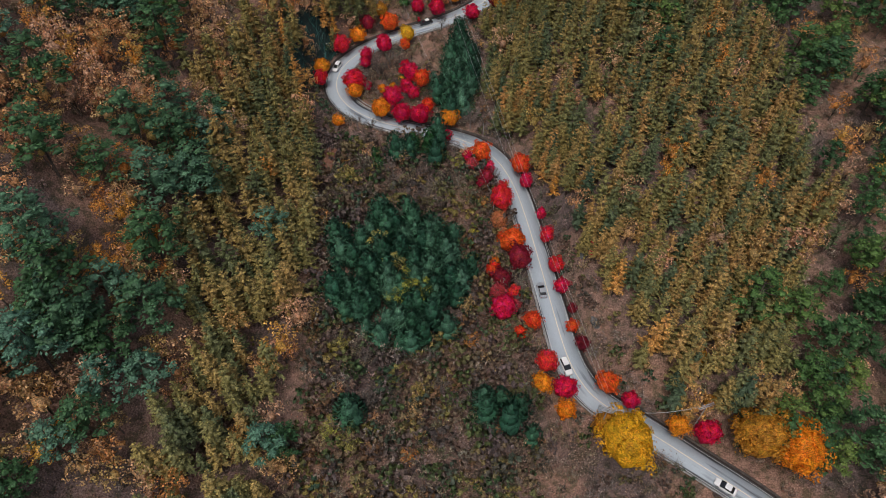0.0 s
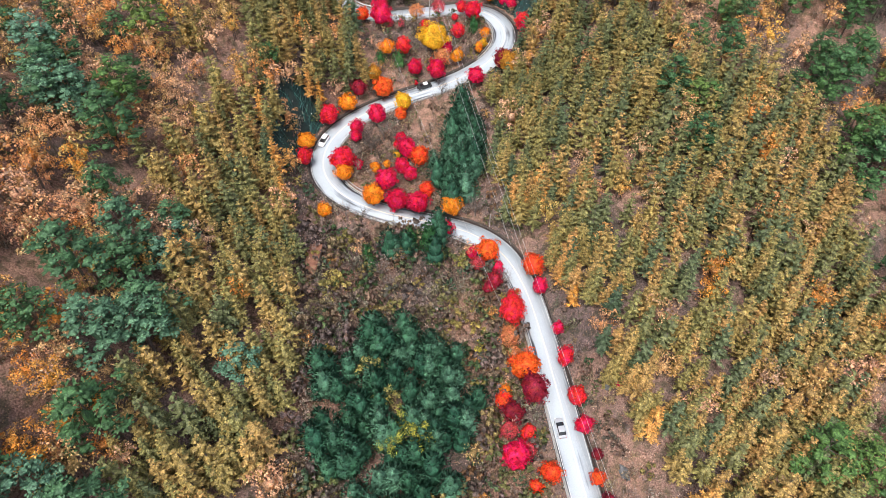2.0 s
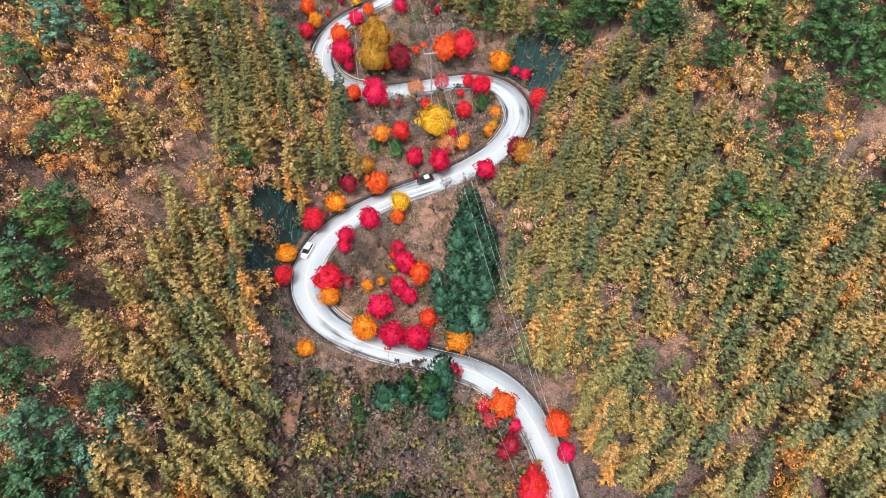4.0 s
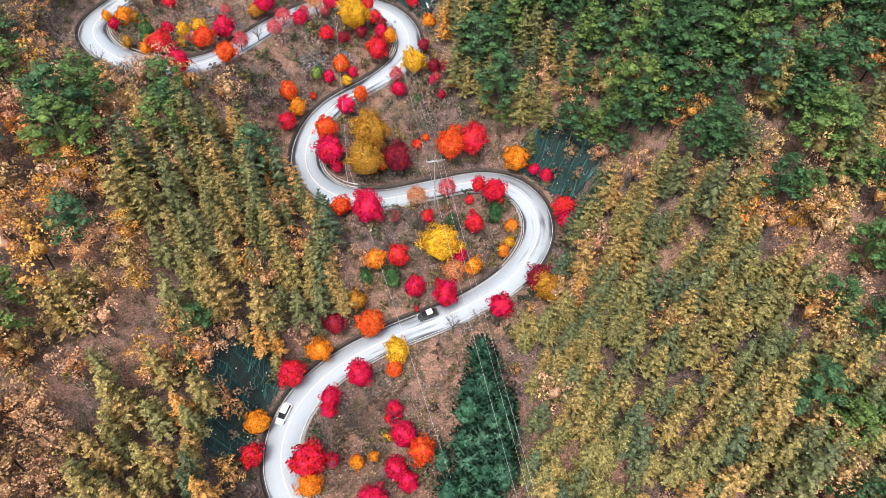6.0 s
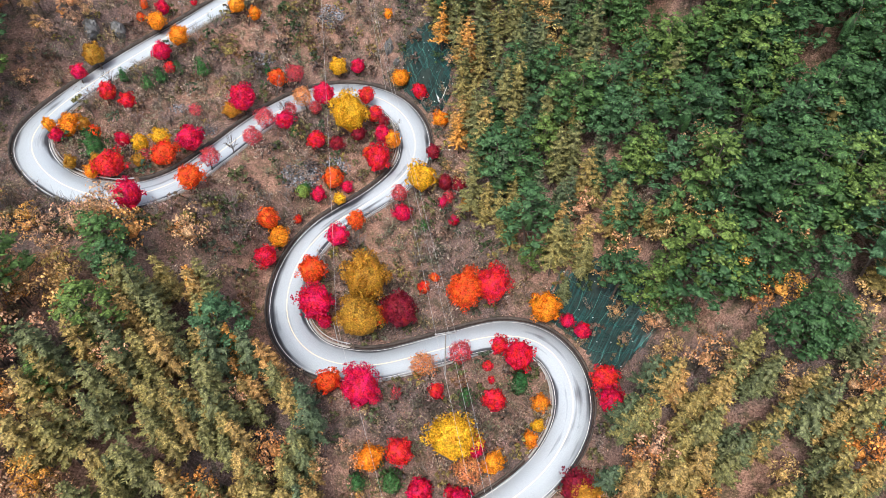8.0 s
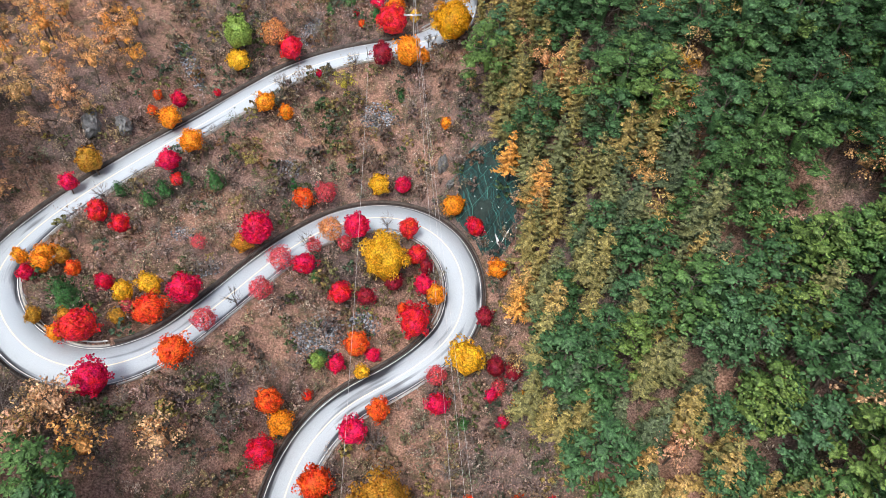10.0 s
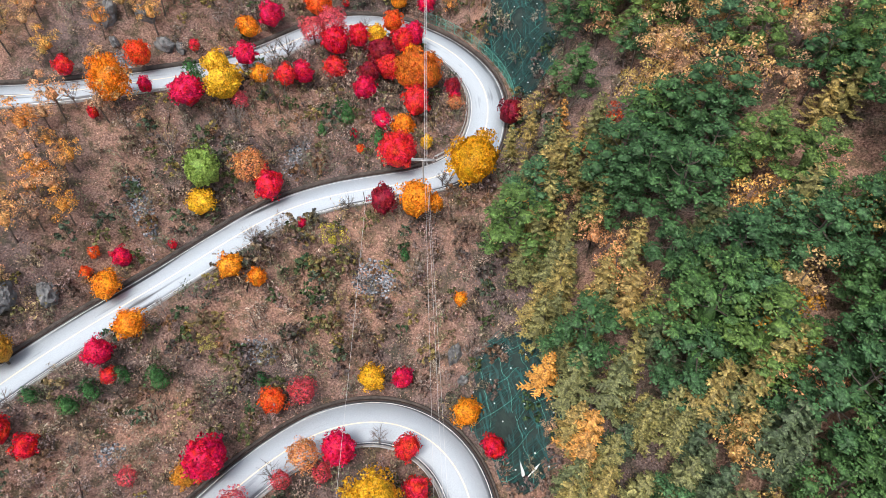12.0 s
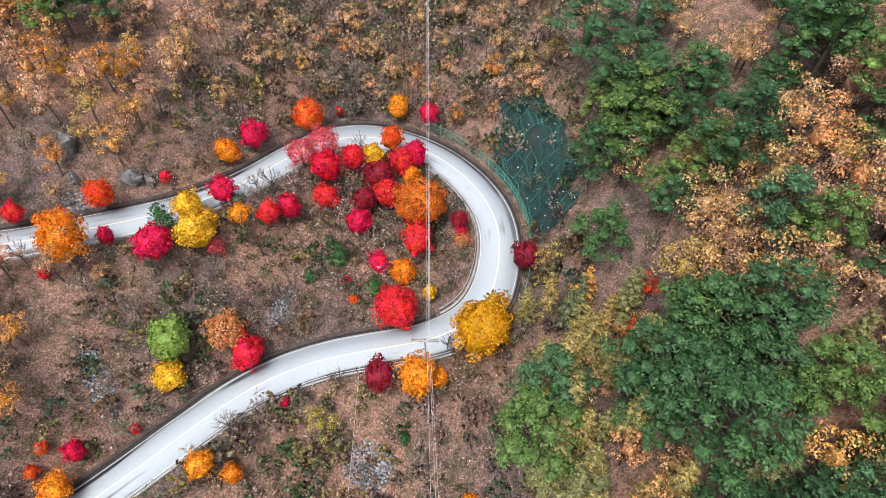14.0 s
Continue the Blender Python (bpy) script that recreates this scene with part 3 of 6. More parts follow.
def spline(points, step):
    """A smooth line through points, one place every step metres."""
    p = np.array(points, float)
    q = np.vstack([2 * p[0] - p[1], p, 2 * p[-1] - p[-2]])
    a, b, c, d = q[:-3, None], q[1:-2, None], q[2:-1, None], q[3:, None]
    u = (np.arange(12) / 12)[None, :, None]
    fine = (0.5 * (2 * b + (c - a) * u + (2 * a - 5 * b + 4 * c - d) * u**2 + (3 * b - a - 3 * c + d) * u**3)).reshape(-1, p.shape[1])
    fine = np.vstack([fine, p[-1:]])
    far = np.r_[0, np.cumsum(np.linalg.norm(np.diff(fine[:, :2], axis=0), axis=1))]
    at = np.arange(0, far[-1], step)
    return np.stack([np.interp(at, far, fine[:, k]) for k in range(p.shape[1])], 1)


def smooth(x, lo, hi):
    t = np.clip((x - lo) / (hi - lo), 0, 1)
    return t * t * (3 - 2 * t)


ROAD = spline(ROAD_VALLEY + ROAD_MIDDLE + ROAD_TOP, 1.0)
for _ in range(12):
    ROAD[1:-1] = 0.25 * ROAD[:-2] + 0.5 * ROAD[1:-1] + 0.25 * ROAD[2:]
ROAD_DIR = np.gradient(ROAD[:, :2], axis=0)
ROAD_DIR /= np.linalg.norm(ROAD_DIR, axis=1)[:, None]
ROAD_LEFT = np.stack([-ROAD_DIR[:, 1], ROAD_DIR[:, 0]], 1)
BEND = np.abs(np.gradient(np.unwrap(np.arctan2(ROAD_DIR[:, 1], ROAD_DIR[:, 0]))))
BEND = np.convolve(np.pad(BEND, 8, mode="edge"), np.ones(17) / 17, "valid")
HALF = 3.3 + 0.4 * smooth(BEND, 0.02, 0.065)

KNOTS = np.array([*ROAD[4::9].tolist(), *WEST_LOW, *WEST_HIGH, *EAST_LOW, *EAST_HIGH], float)


def plate(a, b):
    r2 = ((a[:, None, :2] - b[None, :, :2]) ** 2).sum(-1) / 1e4
    return 0.5 * r2 * np.log(r2 + 1e-9)


N_KNOTS = len(KNOTS)
_system = np.zeros((N_KNOTS + 3, N_KNOTS + 3))
_system[:N_KNOTS, :N_KNOTS] = plate(KNOTS, KNOTS) + 0.002 * np.eye(N_KNOTS)
_system[:N_KNOTS, N_KNOTS:] = np.c_[np.ones(N_KNOTS), KNOTS[:, :2] / 100]
_system[N_KNOTS:, :N_KNOTS] = _system[:N_KNOTS, N_KNOTS:].T
SHEET = np.linalg.solve(_system, np.r_[KNOTS[:, 2], 0, 0, 0])


def near_road(x, y):
    """Index of the nearest place on the centre line, and the distance to it."""
    idx, far = np.zeros(len(x), int), np.zeros(len(x))
    for k in range(0, len(x), 4000):
        d = (x[k:k + 4000, None] - ROAD[None, :, 0]) ** 2 + (y[k:k + 4000, None] - ROAD[None, :, 1]) ** 2
        idx[k:k + 4000] = d.argmin(1)
        far[k:k + 4000] = np.sqrt(d.min(1))
    return idx, far


def lumps(x, y, size):
    u, v = x / size, y / size
    return (np.sin(u * 1.7 + 1.3 * np.sin(v * 1.1)) + np.sin(v * 1.9 + 1.7 * np.sin(u * 0.8 + 2)) + np.sin((u + v) * 1.2 + np.sin(u * 2.3))) / 3


def ground(x, y):
    """The height of the ground."""
    x, y = np.atleast_1d(np.asarray(x, float)), np.atleast_1d(np.asarray(y, float))
    cx, cy = np.clip(x, -125, 118), np.clip(y, 20, 420)
    p = np.stack([cx, cy], 1)
    z = np.concatenate([plate(p[k:k + 4000], KNOTS) @ SHEET[:N_KNOTS] for k in range(0, len(p), 4000)]) + np.c_[np.ones(len(p)), p / 100] @ SHEET[N_KNOTS:]
    out = np.hypot(x - cx, y - cy)
    z = z + 0.35 * np.minimum(out, 160) * smooth(np.abs(x), 80, 160) + 0.25 * lumps(x, y, 60) * np.minimum(out, 400) * 0.4
    z = z + 0.5 * lumps(x, y, 6.0) + 0.22 * lumps(x, y, 1.9)
    i, d = near_road(x, y)
    return ROAD[i, 2] - 0.12 + (z - ROAD[i, 2] + 0.12) * smooth(d - HALF[i], 1.3, 8.0)

# ---- the ground, one sheet to the horizon ----
def graded(lo, hi, step):
    inner = np.arange(lo, hi + step / 2, step)
    grow = np.cumsum(step * 1.22 ** np.arange(1, 34))
    grow = grow[grow < 2600]
    return np.r_[lo - grow[::-1], inner, hi + grow]


_gx, _gy = graded(-125, 120, 1.6), graded(25, 425, 1.6)
_X, _Y = np.meshgrid(_gx, _gy)
_Z = ground(_X.ravel(), _Y.ravel())
_i = (np.arange(len(_gy) - 1)[:, None] * len(_gx) + np.arange(len(_gx) - 1)[None]).ravel()
tagged(new("ground", mesh_from("ground", np.c_[_X.ravel(), _Y.ravel(), _Z], np.stack([_i, _i + 1, _i + 1 + len(_gx), _i + len(_gx)], 1), [LITTER], smooth_faces=True)),
    "steep mountain slopes covered in brown fallen leaves", "ground", kind="structure")


# ---- the road ----
def ribbon(name, lo, hi, z0, z1, mat, first=0, last=None, drop=0.0):
    """A strip along the road between two offsets to its left; lo and hi are numbers or one number a place. With drop, a solid bar."""
    sl = slice(first, last)
    c, n = ROAD[sl], ROAD_LEFT[sl]
    lo, hi = np.broadcast_to(lo, len(ROAD))[sl], np.broadcast_to(hi, len(ROAD))[sl]
    a = np.c_[c[:, :2] + n * lo[:, None], c[:, 2] + z0]
    b = np.c_[c[:, :2] + n * hi[:, None], c[:, 2] + z1]
    rows = [a, b] if not drop else [a - [0, 0, drop], a, b, b - [0, 0, drop]]
    k, m = len(rows), len(c)
    v = np.stack(rows, 1).reshape(-1, 3)
    i = np.arange(m - 1)[:, None] * k + np.arange(k - 1)[None]
    q = np.stack([i + 1, i, i + k, i + k + 1], -1).reshape(-1, 4)
    me = mesh_from(name, v, q, [mat])
    uv = me.uv_layers.new(name="UVMap")
    along = np.repeat(np.arange(m) + first, k).astype(float)
    across = np.tile([0.0, 1.0] if k == 2 else [0.0, 0.0, 1.0, 1.0], m)
    flat = np.c_[across, along][q.ravel()]
    uv.data.foreach_set("uv", flat.astype(np.float32).ravel())
    return me


road = tagged(new("road", ribbon("road", HALF, -HALF, 0.0, 0.0, ASPHALT, drop=0.25)), "pale worn asphalt mountain road with damp dark streaks", "road", kind="structure")
child("centre_line", ribbon("centre_line", 0.1, -0.1, 0.03, 0.03, YELLOW_LINE), road, "faded yellow centre line")
for _s in (1, -1):
    child("edge_line", ribbon("edge_line", _s * (HALF - 0.3) + 0.055, _s * (HALF - 0.3) - 0.055, 0.03, 0.03, WHITE_LINE), road, "white painted edge line")


# ---- the woods ----
def west_edge(y):
    return np.interp(y, [40, 70, 110, 140, 160, 175, 190, 198, 205, 212, 220, 226, 232, 240, 250, 256, 275, 300, 312, 330, 350, 372, 395, 430],
        [-30, -30, -33, -36, -42, -44, -39, -32, -25, -21, -24, -32, -41, -46, -52, -100, -104, -98, -86, -80, -82, -82, -78, -72])


def east_edge(y):
    return np.interp(y, [40, 70, 85, 100, 120, 135, 150, 165, 185, 200, 208, 216, 228, 240, 248, 256, 265, 280, 292, 305, 318, 335, 348, 358, 372, 386, 400, 430],
        [60, 50, 44, 38, 32, 28, 21, 14, 13, 14, 20, 24, 27, 30, 24, 9, 1, -3, -3, -2, -10.5, -13.5, -14, -13, -9, -10, -15, -20])


def WOODS_WEST(y):
    return np.interp(y, [30, 100, 130, 240, 330, 450], [-80, -96, -108, -114, -120, -120])


def WOODS_EAST(y):
    return np.interp(y, [30, 100, 150, 190, 230, 260, 300, 340, 380, 450], [96, 115, 134, 138, 116, 92, 64, 46, 38, 36])


# Stands of larch, outlined on the plan.
LARCH_STANDS = [
    [(-66, 147), (-50, 188), (-38, 172), (-34, 154), (-30, 115), (-34, 85), (-36, 30), (-54, 30), (-50, 58), (-55, 92), (-53, 132)],
    [(-63, 212), (-54, 242), (-41, 243), (-20, 214), (-26, 200), (-40, 191), (-53, 194)],
    [(10, 220), (28, 229), (48, 222), (66, 190), (92, 182), (98, 152), (99, 114), (82, 84), (70, 62), (62, 45), (48, 50), (40, 90), (22, 146), (10, 172)],
    [(-20, 312), (-22, 350), (-4, 350), (-2, 332), (3, 322), (12, 308), (24, 300), (27, 283), (29, 264), (37, 250), (36, 247), (20, 246), (-5, 268), (-8, 290)],
]


def within(x, y, outline):
    """True inside a closed outline."""
    odd = False
    for (ax, ay), (bx, by) in zip(outline, outline[1:] + outline[:1]):
        if (ay > y) != (by > y) and x < ax + (y - ay) / (by - ay) * (bx - ax):
            odd = not odd
    return odd


def kind_at(x, y, rng):
    """What grows at a place in the woods."""
    p, broad = rng.random(), lumps(np.array(x), np.array(y), 11.0)
    wx, wy = x + rng.normal(0, 1.2), y + rng.normal(0, 1.2)
    if any(within(wx, wy, o) for o in LARCH_STANDS):
        if y > 240:
            return "larch" if p < 0.74 else "pine" if p < 0.92 else "oak"
        return "larch" if p < 0.86 else "oak" if p < 0.95 else "pine" if p < 0.97 else "brush"
    if x < west_edge(y):
        if y > 300:
            return "oak" if p < 0.8 else "pine" if p < 0.86 and x < -97 else "brush"
        if 238 < y < 262 and x > -92:
            return "brush" if p < 0.6 else "oak" if p < 0.97 else "pine"
        if y > 240:
            return "pine" if p < 0.45 + 0.3 * broad else "oak" if p < 0.82 else "brush"
        if 160 < y < 196 and x > -66:
            return "brush" if p < 0.3 else "oak" if p < 0.72 else "larch" if p < 0.88 else "pine"
        return "pine" if p < 0.26 + 0.22 * broad else "oak" if p < 0.95 else "brush"
    if (x > 84 or y < 110) and y < 228:
        return "pine" if p < 0.30 else "oak" if p < 0.45 else "brush"
    if y < 252:
        return "pine" if p < 0.42 + 0.4 * broad else "oak" if p < 0.8 else "larch" if p < 0.9 else "brush"
    if y > 392:
        return "oak" if p < 0.42 else "pine" if p < 0.62 else "brush"
    if y > 343:
        if x < 1 + 0.25 * (y - 346):
            return "brush" if p < 0.5 else "pine" if p < 0.84 else "oak"
        return "oak" if p < 0.75 else "pine" if p < 0.9 else "brush"
    return "pine" if p < 0.88 + 0.1 * broad else "oak" if p < 0.96 else "larch"


MAKERS = {"larch": (larch, LEAF["larch"], BARK, "larch_tree", "larch"), "pine": (red_pine, LEAF["pine"], BARK, "pine_tree", "pine"),
    "dark_pine": (dark_pine, LEAF["dark_pine"], BARK, "korean_pine_tree", "pine"), "oak": (oak, LEAF["oak"], BARK, "oak_tree", "oak"),
    "brush": (brush, LEAF["brush"], PALE_BARK, "bush", "bush"), "shrub": (shrub, LEAF["shrub"], PALE_BARK, "shrub", "shrub")}
rng = np.random.default_rng(7)
MODELS = {k: [v[0](np.random.default_rng(100 + n)) for n in range(4)] for k, v in MAKERS.items()}
COARSE = {k: [MAKERS[k][0](np.random.default_rng(200 + n), 0.42) for n in range(4)] for k in ("larch", "oak")}
COARSE["pine"] = [red_pine(np.random.default_rng(200 + n), 0.45) for n in range(4)]
# Over the distant slopes a crown is a few rough masses.
_fr = np.random.default_rng(3)
FAR = {"larch": crown_of([lobe(_fr, np.array([0, 0, 4.0]), 2.0, 3.0, 6, 2.0, 0.3), lobe(_fr, np.array([0, 0, 8.0]), 1.2, 5.0, 6, 2.0, 0.3)]),
    "pine": crown_of([lobe(_fr, np.array([x, y, z]), 1.7, 1.1, 6, 2.0, 0.3) for x, y, z in ((1.4, 0.5, 6), (-1.3, 0.9, 7), (-0.2, -1.5, 6.5), (0, 0, 9))]),
    "oak": crown_of([lobe(_fr, np.array([x, y, z]), 1.6, 1.3, 6, 2.0, 0.3) for x, y, z in ((1.2, 0.6, 5), (-1.2, 0.8, 5.5), (-0.1, -1.3, 5), (0, 0, 7))])}
FAR["dark_pine"] = FAR["brush"] = FAR["shrub"] = FAR["oak"]
LABELS = {"larch": "tall larch turning olive gold on the slope", "pine": "spreading green red pine in the forest", "dark_pine": "dense dark blue-green pine in the valley stand",
    "oak": "oak with rust and tan autumn leaves", "brush": "half-bare brown bush among fallen leaves", "shrub": "rounded olive and brown shrub on the slope"}

spots = {k: [] for k in MAKERS}
CELL = 4.3
for gx in np.arange(-135, 135, CELL):
    for gy in np.arange(32, 424, CELL):
        x, y = gx + rng.uniform(0, CELL), gy + rng.uniform(0, CELL)
        inside = west_edge(y) < x < east_edge(y)
        if inside or not WOODS_WEST(y) < x < WOODS_EAST(y):
            continue
        k = kind_at(x, y, rng)
        if rng.random() < {"pine": 0.4 if x < 0 else 0.22, "oak": 0.0}.get(k, 0.0):
            if rng.random() < 0.4:
                spots["brush"].append((x, y, rng.uniform(0.9, 1.9)))
            continue
        small = 0.8 if k == "oak" and (y > 385 or (y > 300 and x < -60)) else 1.0
        if x < west_edge(y) and y < 300 and k in ("pine", "oak", "brush") and rng.random() < 0.55:
            spots["oak" if rng.random() < 0.75 else "shrub"].append((x + rng.uniform(-3, 3), y + rng.uniform(-3, 3), rng.uniform(0.5, 0.95)))
        if small < 1 and rng.random() < 0.7:
            spots["oak"].append((x + rng.uniform(-3, 3), y + rng.uniform(-3, 3), rng.uniform(0.4, 0.65)))
        spots[k].append((x, y, rng.uniform(0.62, 1.22) * {"larch": 1.1, "pine": 1.42, "oak": 1.22, "brush": 1.6}[k] * small))
        if k == "pine" and x > east_edge(y) and y > 236 and rng.random() < 0.5:
            spots["pine"].append((x + rng.uniform(-4, 4), y + rng.uniform(-4, 4), rng.uniform(0.5, 1.0)))
        for _ in range(rng.integers(1, 3) if k == "larch" else 0):
            spots[k].append((x + rng.uniform(-3, 3), y + rng.uniform(-3, 3), rng.uniform(0.7, 1.1)))
        if rng.random() < (0.5 if y > 335 else 0.3 if k != "larch" else 0.12):
            spots["brush"].append((x + rng.uniform(-2, 2), y + rng.uniform(-2, 2), rng.uniform(0.8, 1.6)))
# The open valley floor and the ground inside the hairpins: brush, with a stand of dark pines.
for gx in np.arange(-104, 62, 2.3):
    for gy in np.arange(34, 425, 2.3):
        x, y = gx + rng.uniform(0, 2.3), gy + rng.uniform(0, 2.3)
        if not west_edge(y) < x < east_edge(y):
            continue
        stand = ((x + 11) / 17) ** 2 + ((y - 102) / 23) ** 2
        if stand < 1 + 0.25 * lumps(np.array(x), np.array(y), 5.0):
            if rng.random() < 0.5 and all(math.hypot(x - u, y - v) > 1.6 for u, v in ((-16.6, 110.9), (-8.9, 98), (-6, 94.3), (-11, 93.2), (-12.5, 104.5))):
                spots["dark_pine"].append((x, y, rng.uniform(0.75, 1.25)))
            continue
        margin = min(x - west_edge(y), east_edge(y) - x)
        patchy = lumps(np.array(x), np.array(y), 9.0)
        thick = 1.0 if y > 388 or (y < 152 and x < 20) else 0.95 if margin < 7 else 0.85 + 0.3 * patchy
        if any(((x - u) / (0.5 * a)) ** 2 + ((y - v) / (0.5 * a)) ** 2 < 0.7 for u, v, a in ((-41, 185, 13), (25, 243, 17), (-9, 308, 15), (-17, 379, 15))) and rng.random() < 0.72:
            continue
        if y > 388:
            spots["brush"].append((x + 1.1, y + 1.1, rng.uniform(1.2, 2.3)))
        valley = y < 152 and x < 20
        if rng.random() < (0.72 if valley else 0.72 if y > 382 else 0.6 if margin < 6 else max(0.15, 0.34 + 0.45 * patchy)):
            spots["shrub"].append((x, y, rng.uniform(0.5, 1.2) * (1.9 if valley else 1.3 if y > 382 else 1.2)))
        elif rng.random() < thick:
            spots["brush"].append((x, y, rng.uniform(0.6, 1.35) * (2.1 if y < 152 and x < 20 else 1.5 if y > 388 or margin < 7 else 1.6)))
        if ((y > 388 or margin < 3) and rng.random() < (0.3 if y > 388 else 0.12)) or (y < 150 and x < 18 and rng.random() < 0.035):
            spots["oak"].append((x, y, rng.uniform(0.4, 0.85)))
for gx, gy, k in ((2, 166, 12), (6, 172, 12), (8, 180, 12), (5, 188, 12), (1, 178, 6), (-2, 150, 4), (-14, 148, 3), (8, 66, 4), (16, 62, 4), (-16, 62, 2)):
    for _ in range(k):
        spots["dark_pine"].append((gx + rng.normal(0, 2.2), gy + rng.normal(0, 3.0), rng.uniform(0.85, 1.3)))

spots["pine"] += [(57, 175, 1.3), (60, 158, 1.3), (62, 170, 1.1), (-5, 374, 1.35), (-7, 380, 1.2), (-2, 377, 1.0), (-4, 369, 1.1), (6, 366, 1.2), (4, 374, 1.0), (3, 360, 0.9), (-61, 215, 0.9), (-99, 378, 1.3), (-93, 384, 1.2)]

for gx, gy, rx, ry, k in ((-49, 328, 9, 6, 46), (-66, 338, 8, 6, 20), (-40, 318, 8, 5, 18), (-50, 262, 6, 8, 22), (-75, 250, 14, 4, 34), (-10, 356, 3, 9, 22)):
    for _ in range(k):
        spots["shrub"].append((gx + rng.uniform(-rx, rx), gy + rng.uniform(-ry, ry), rng.uniform(0.8, 1.6)))

# The woods go on over the slopes all round.
for gx in np.arange(-330, 330, 8.5):
    for gy in np.arange(-70, 640, 8.5):
        x, y = gx + rng.uniform(0, 8.5), gy + rng.uniform(0, 8.5)
        if not (WOODS_WEST(y) < x < WOODS_EAST(y) and 32 < y < 424):
            spots[("oak", "pine", "larch", "oak")[int(4 * np.clip(0.5 + 0.6 * lumps(np.array(x), np.array(y), 23.0) + rng.normal(0, 0.2), 0, 0.99))]].append((x, y, rng.uniform(1.2, 1.8)))

for kind, (make, (single, massed), bark, name, category) in MAKERS.items():
    at = np.array(spots[kind])
    i, d = near_road(at[:, 0], at[:, 1])
    at = at[d > HALF[i] + {"larch": 3.0, "pine": 5.5, "oak": 3.5}.get(kind, 1.6)]
    z = ground(at[:, 0], at[:, 1])
    models = MODELS[kind]
    # Those along the road stand alone; the woods behind them are massed.
    i, d = near_road(at[:, 0], at[:, 1])
    far = ~((WOODS_WEST(at[:, 1]) < at[:, 0]) & (at[:, 0] < WOODS_EAST(at[:, 1])) & (at[:, 1] > 32) & (at[:, 1] < 426))
    order = np.argsort(d + 1e4 * far)
    lone, rest = order[:220], order[220:]
    crowns = [(mesh_from(name + "_trunk", *m[0], [bark], smooth_faces=True), mesh_from(name + "_crown", *m[1][:2], [single], normals=m[1][2])) for m in models]
    simple = [(crowns[n][0], mesh_from(name + "_crown", *m[1][:2], [single], normals=m[1][2])) for n, m in enumerate(COARSE[kind])] if kind in ("pine", "oak") else crowns
    for k in lone:
        root = tagged(new(name), LABELS[kind], category, group=name.replace("_tree", "") + "s by the road")
        root.matrix_basis = pose(at[k, 0], at[k, 1], z[k] - 0.1, rng.normal(0, 2), rng.normal(0, 2), rng.uniform(0, 360)) @ Matrix.Scale(at[k, 2], 4)
        t, c = (crowns if at[k, 1] > 290 else simple)[k % 4]
        child("trunk" if kind not in ("brush", "shrub") else "stem", t, root)
        child("crown", c, root)
    if not len(rest):
        continue
    sparse = COARSE.get(kind, models)
    vs, qs, ms, ts, ns, n = [], [], [], [], [], 0
    for k in rest:
        (tv, tq), (cv, cq, cn) = models[k % 4]
        if kind in ("pine", "oak", "brush", "shrub"):
            tv, tq = (tv[:15], tq[:10]) if kind != "brush" else (tv[:27], tq[:18])
        if far[k]:
            cv, cq, cn = FAR[kind]
        elif at[k, 0] < -78 or at[k, 0] > 84 or at[k, 1] < 56 or (kind in ("pine", "oak") and at[k, 1] < 290) or (kind == "larch" and at[k, 1] < 190):
            cv, cq, cn = sparse[k % 4][1]
        a, s = rng.uniform(0, 2 * np.pi), at[k, 2]
        turn = np.array([[np.cos(a), -np.sin(a), 0], [np.sin(a), np.cos(a), 0], [0, 0, 1]]) * s
        v = np.vstack([tv, cv]) @ turn.T + [at[k, 0], at[k, 1], z[k] - 0.1]
        vs.append(v)
        rim = tv * [1, 1, 0] + [1e-4, 0, 0]
        ns.append(np.vstack([rim / np.linalg.norm(rim, axis=1)[:, None], cn]) @ turn.T / s)
        qs.append(np.vstack([tq, cq + len(tv)]) + n)
        ms.append(np.r_[np.zeros(len(tq)), np.ones(len(cq))])
        lo, hi = 0.0, 1.0
        if kind == "larch":
            lo, hi = (0.0, 0.62) if 240 < at[k, 1] < 312 else (0.2, 0.62) if at[k, 1] > 240 else (0.15, 0.72) if at[k, 0] < 0 else (0.1, 0.66) if at[k, 1] > 165 else (0.1, 0.84)
        elif kind == "oak" and at[k, 1] > 330 and (at[k, 0] > -20 or at[k, 1] > 383):
            lo, hi = 0.38, 0.74
        elif kind == "pine":
            lo, hi = (0.0, 0.6) if at[k, 0] < 0 and at[k, 1] < 300 else (0.42, 0.95)
        ts.append(np.full(len(v), rng.uniform(lo, hi)))
        n += len(v)
    tagged(new(name.replace("_tree", "") + ("_forest" if kind not in ("brush", "shrub") else "_thicket"), mesh_from(name + "_mass", np.vstack(vs), np.vstack(qs), [bark, massed], np.concatenate(ms), np.concatenate(ts), normals=np.vstack(ns))),
        {"larch": "larch forest turning olive gold over the slopes", "pine": "green red pine forest on the mountainside", "dark_pine": "stand of dark pines on the valley floor",
            "oak": "oak woods in rust, orange and tan leaves", "brush": "thicket of half-bare brown bushes", "shrub": "thicket of olive and brown shrubs"}[kind], "forest" if kind not in ("brush", "shrub") else "thicket", kind="stuff")


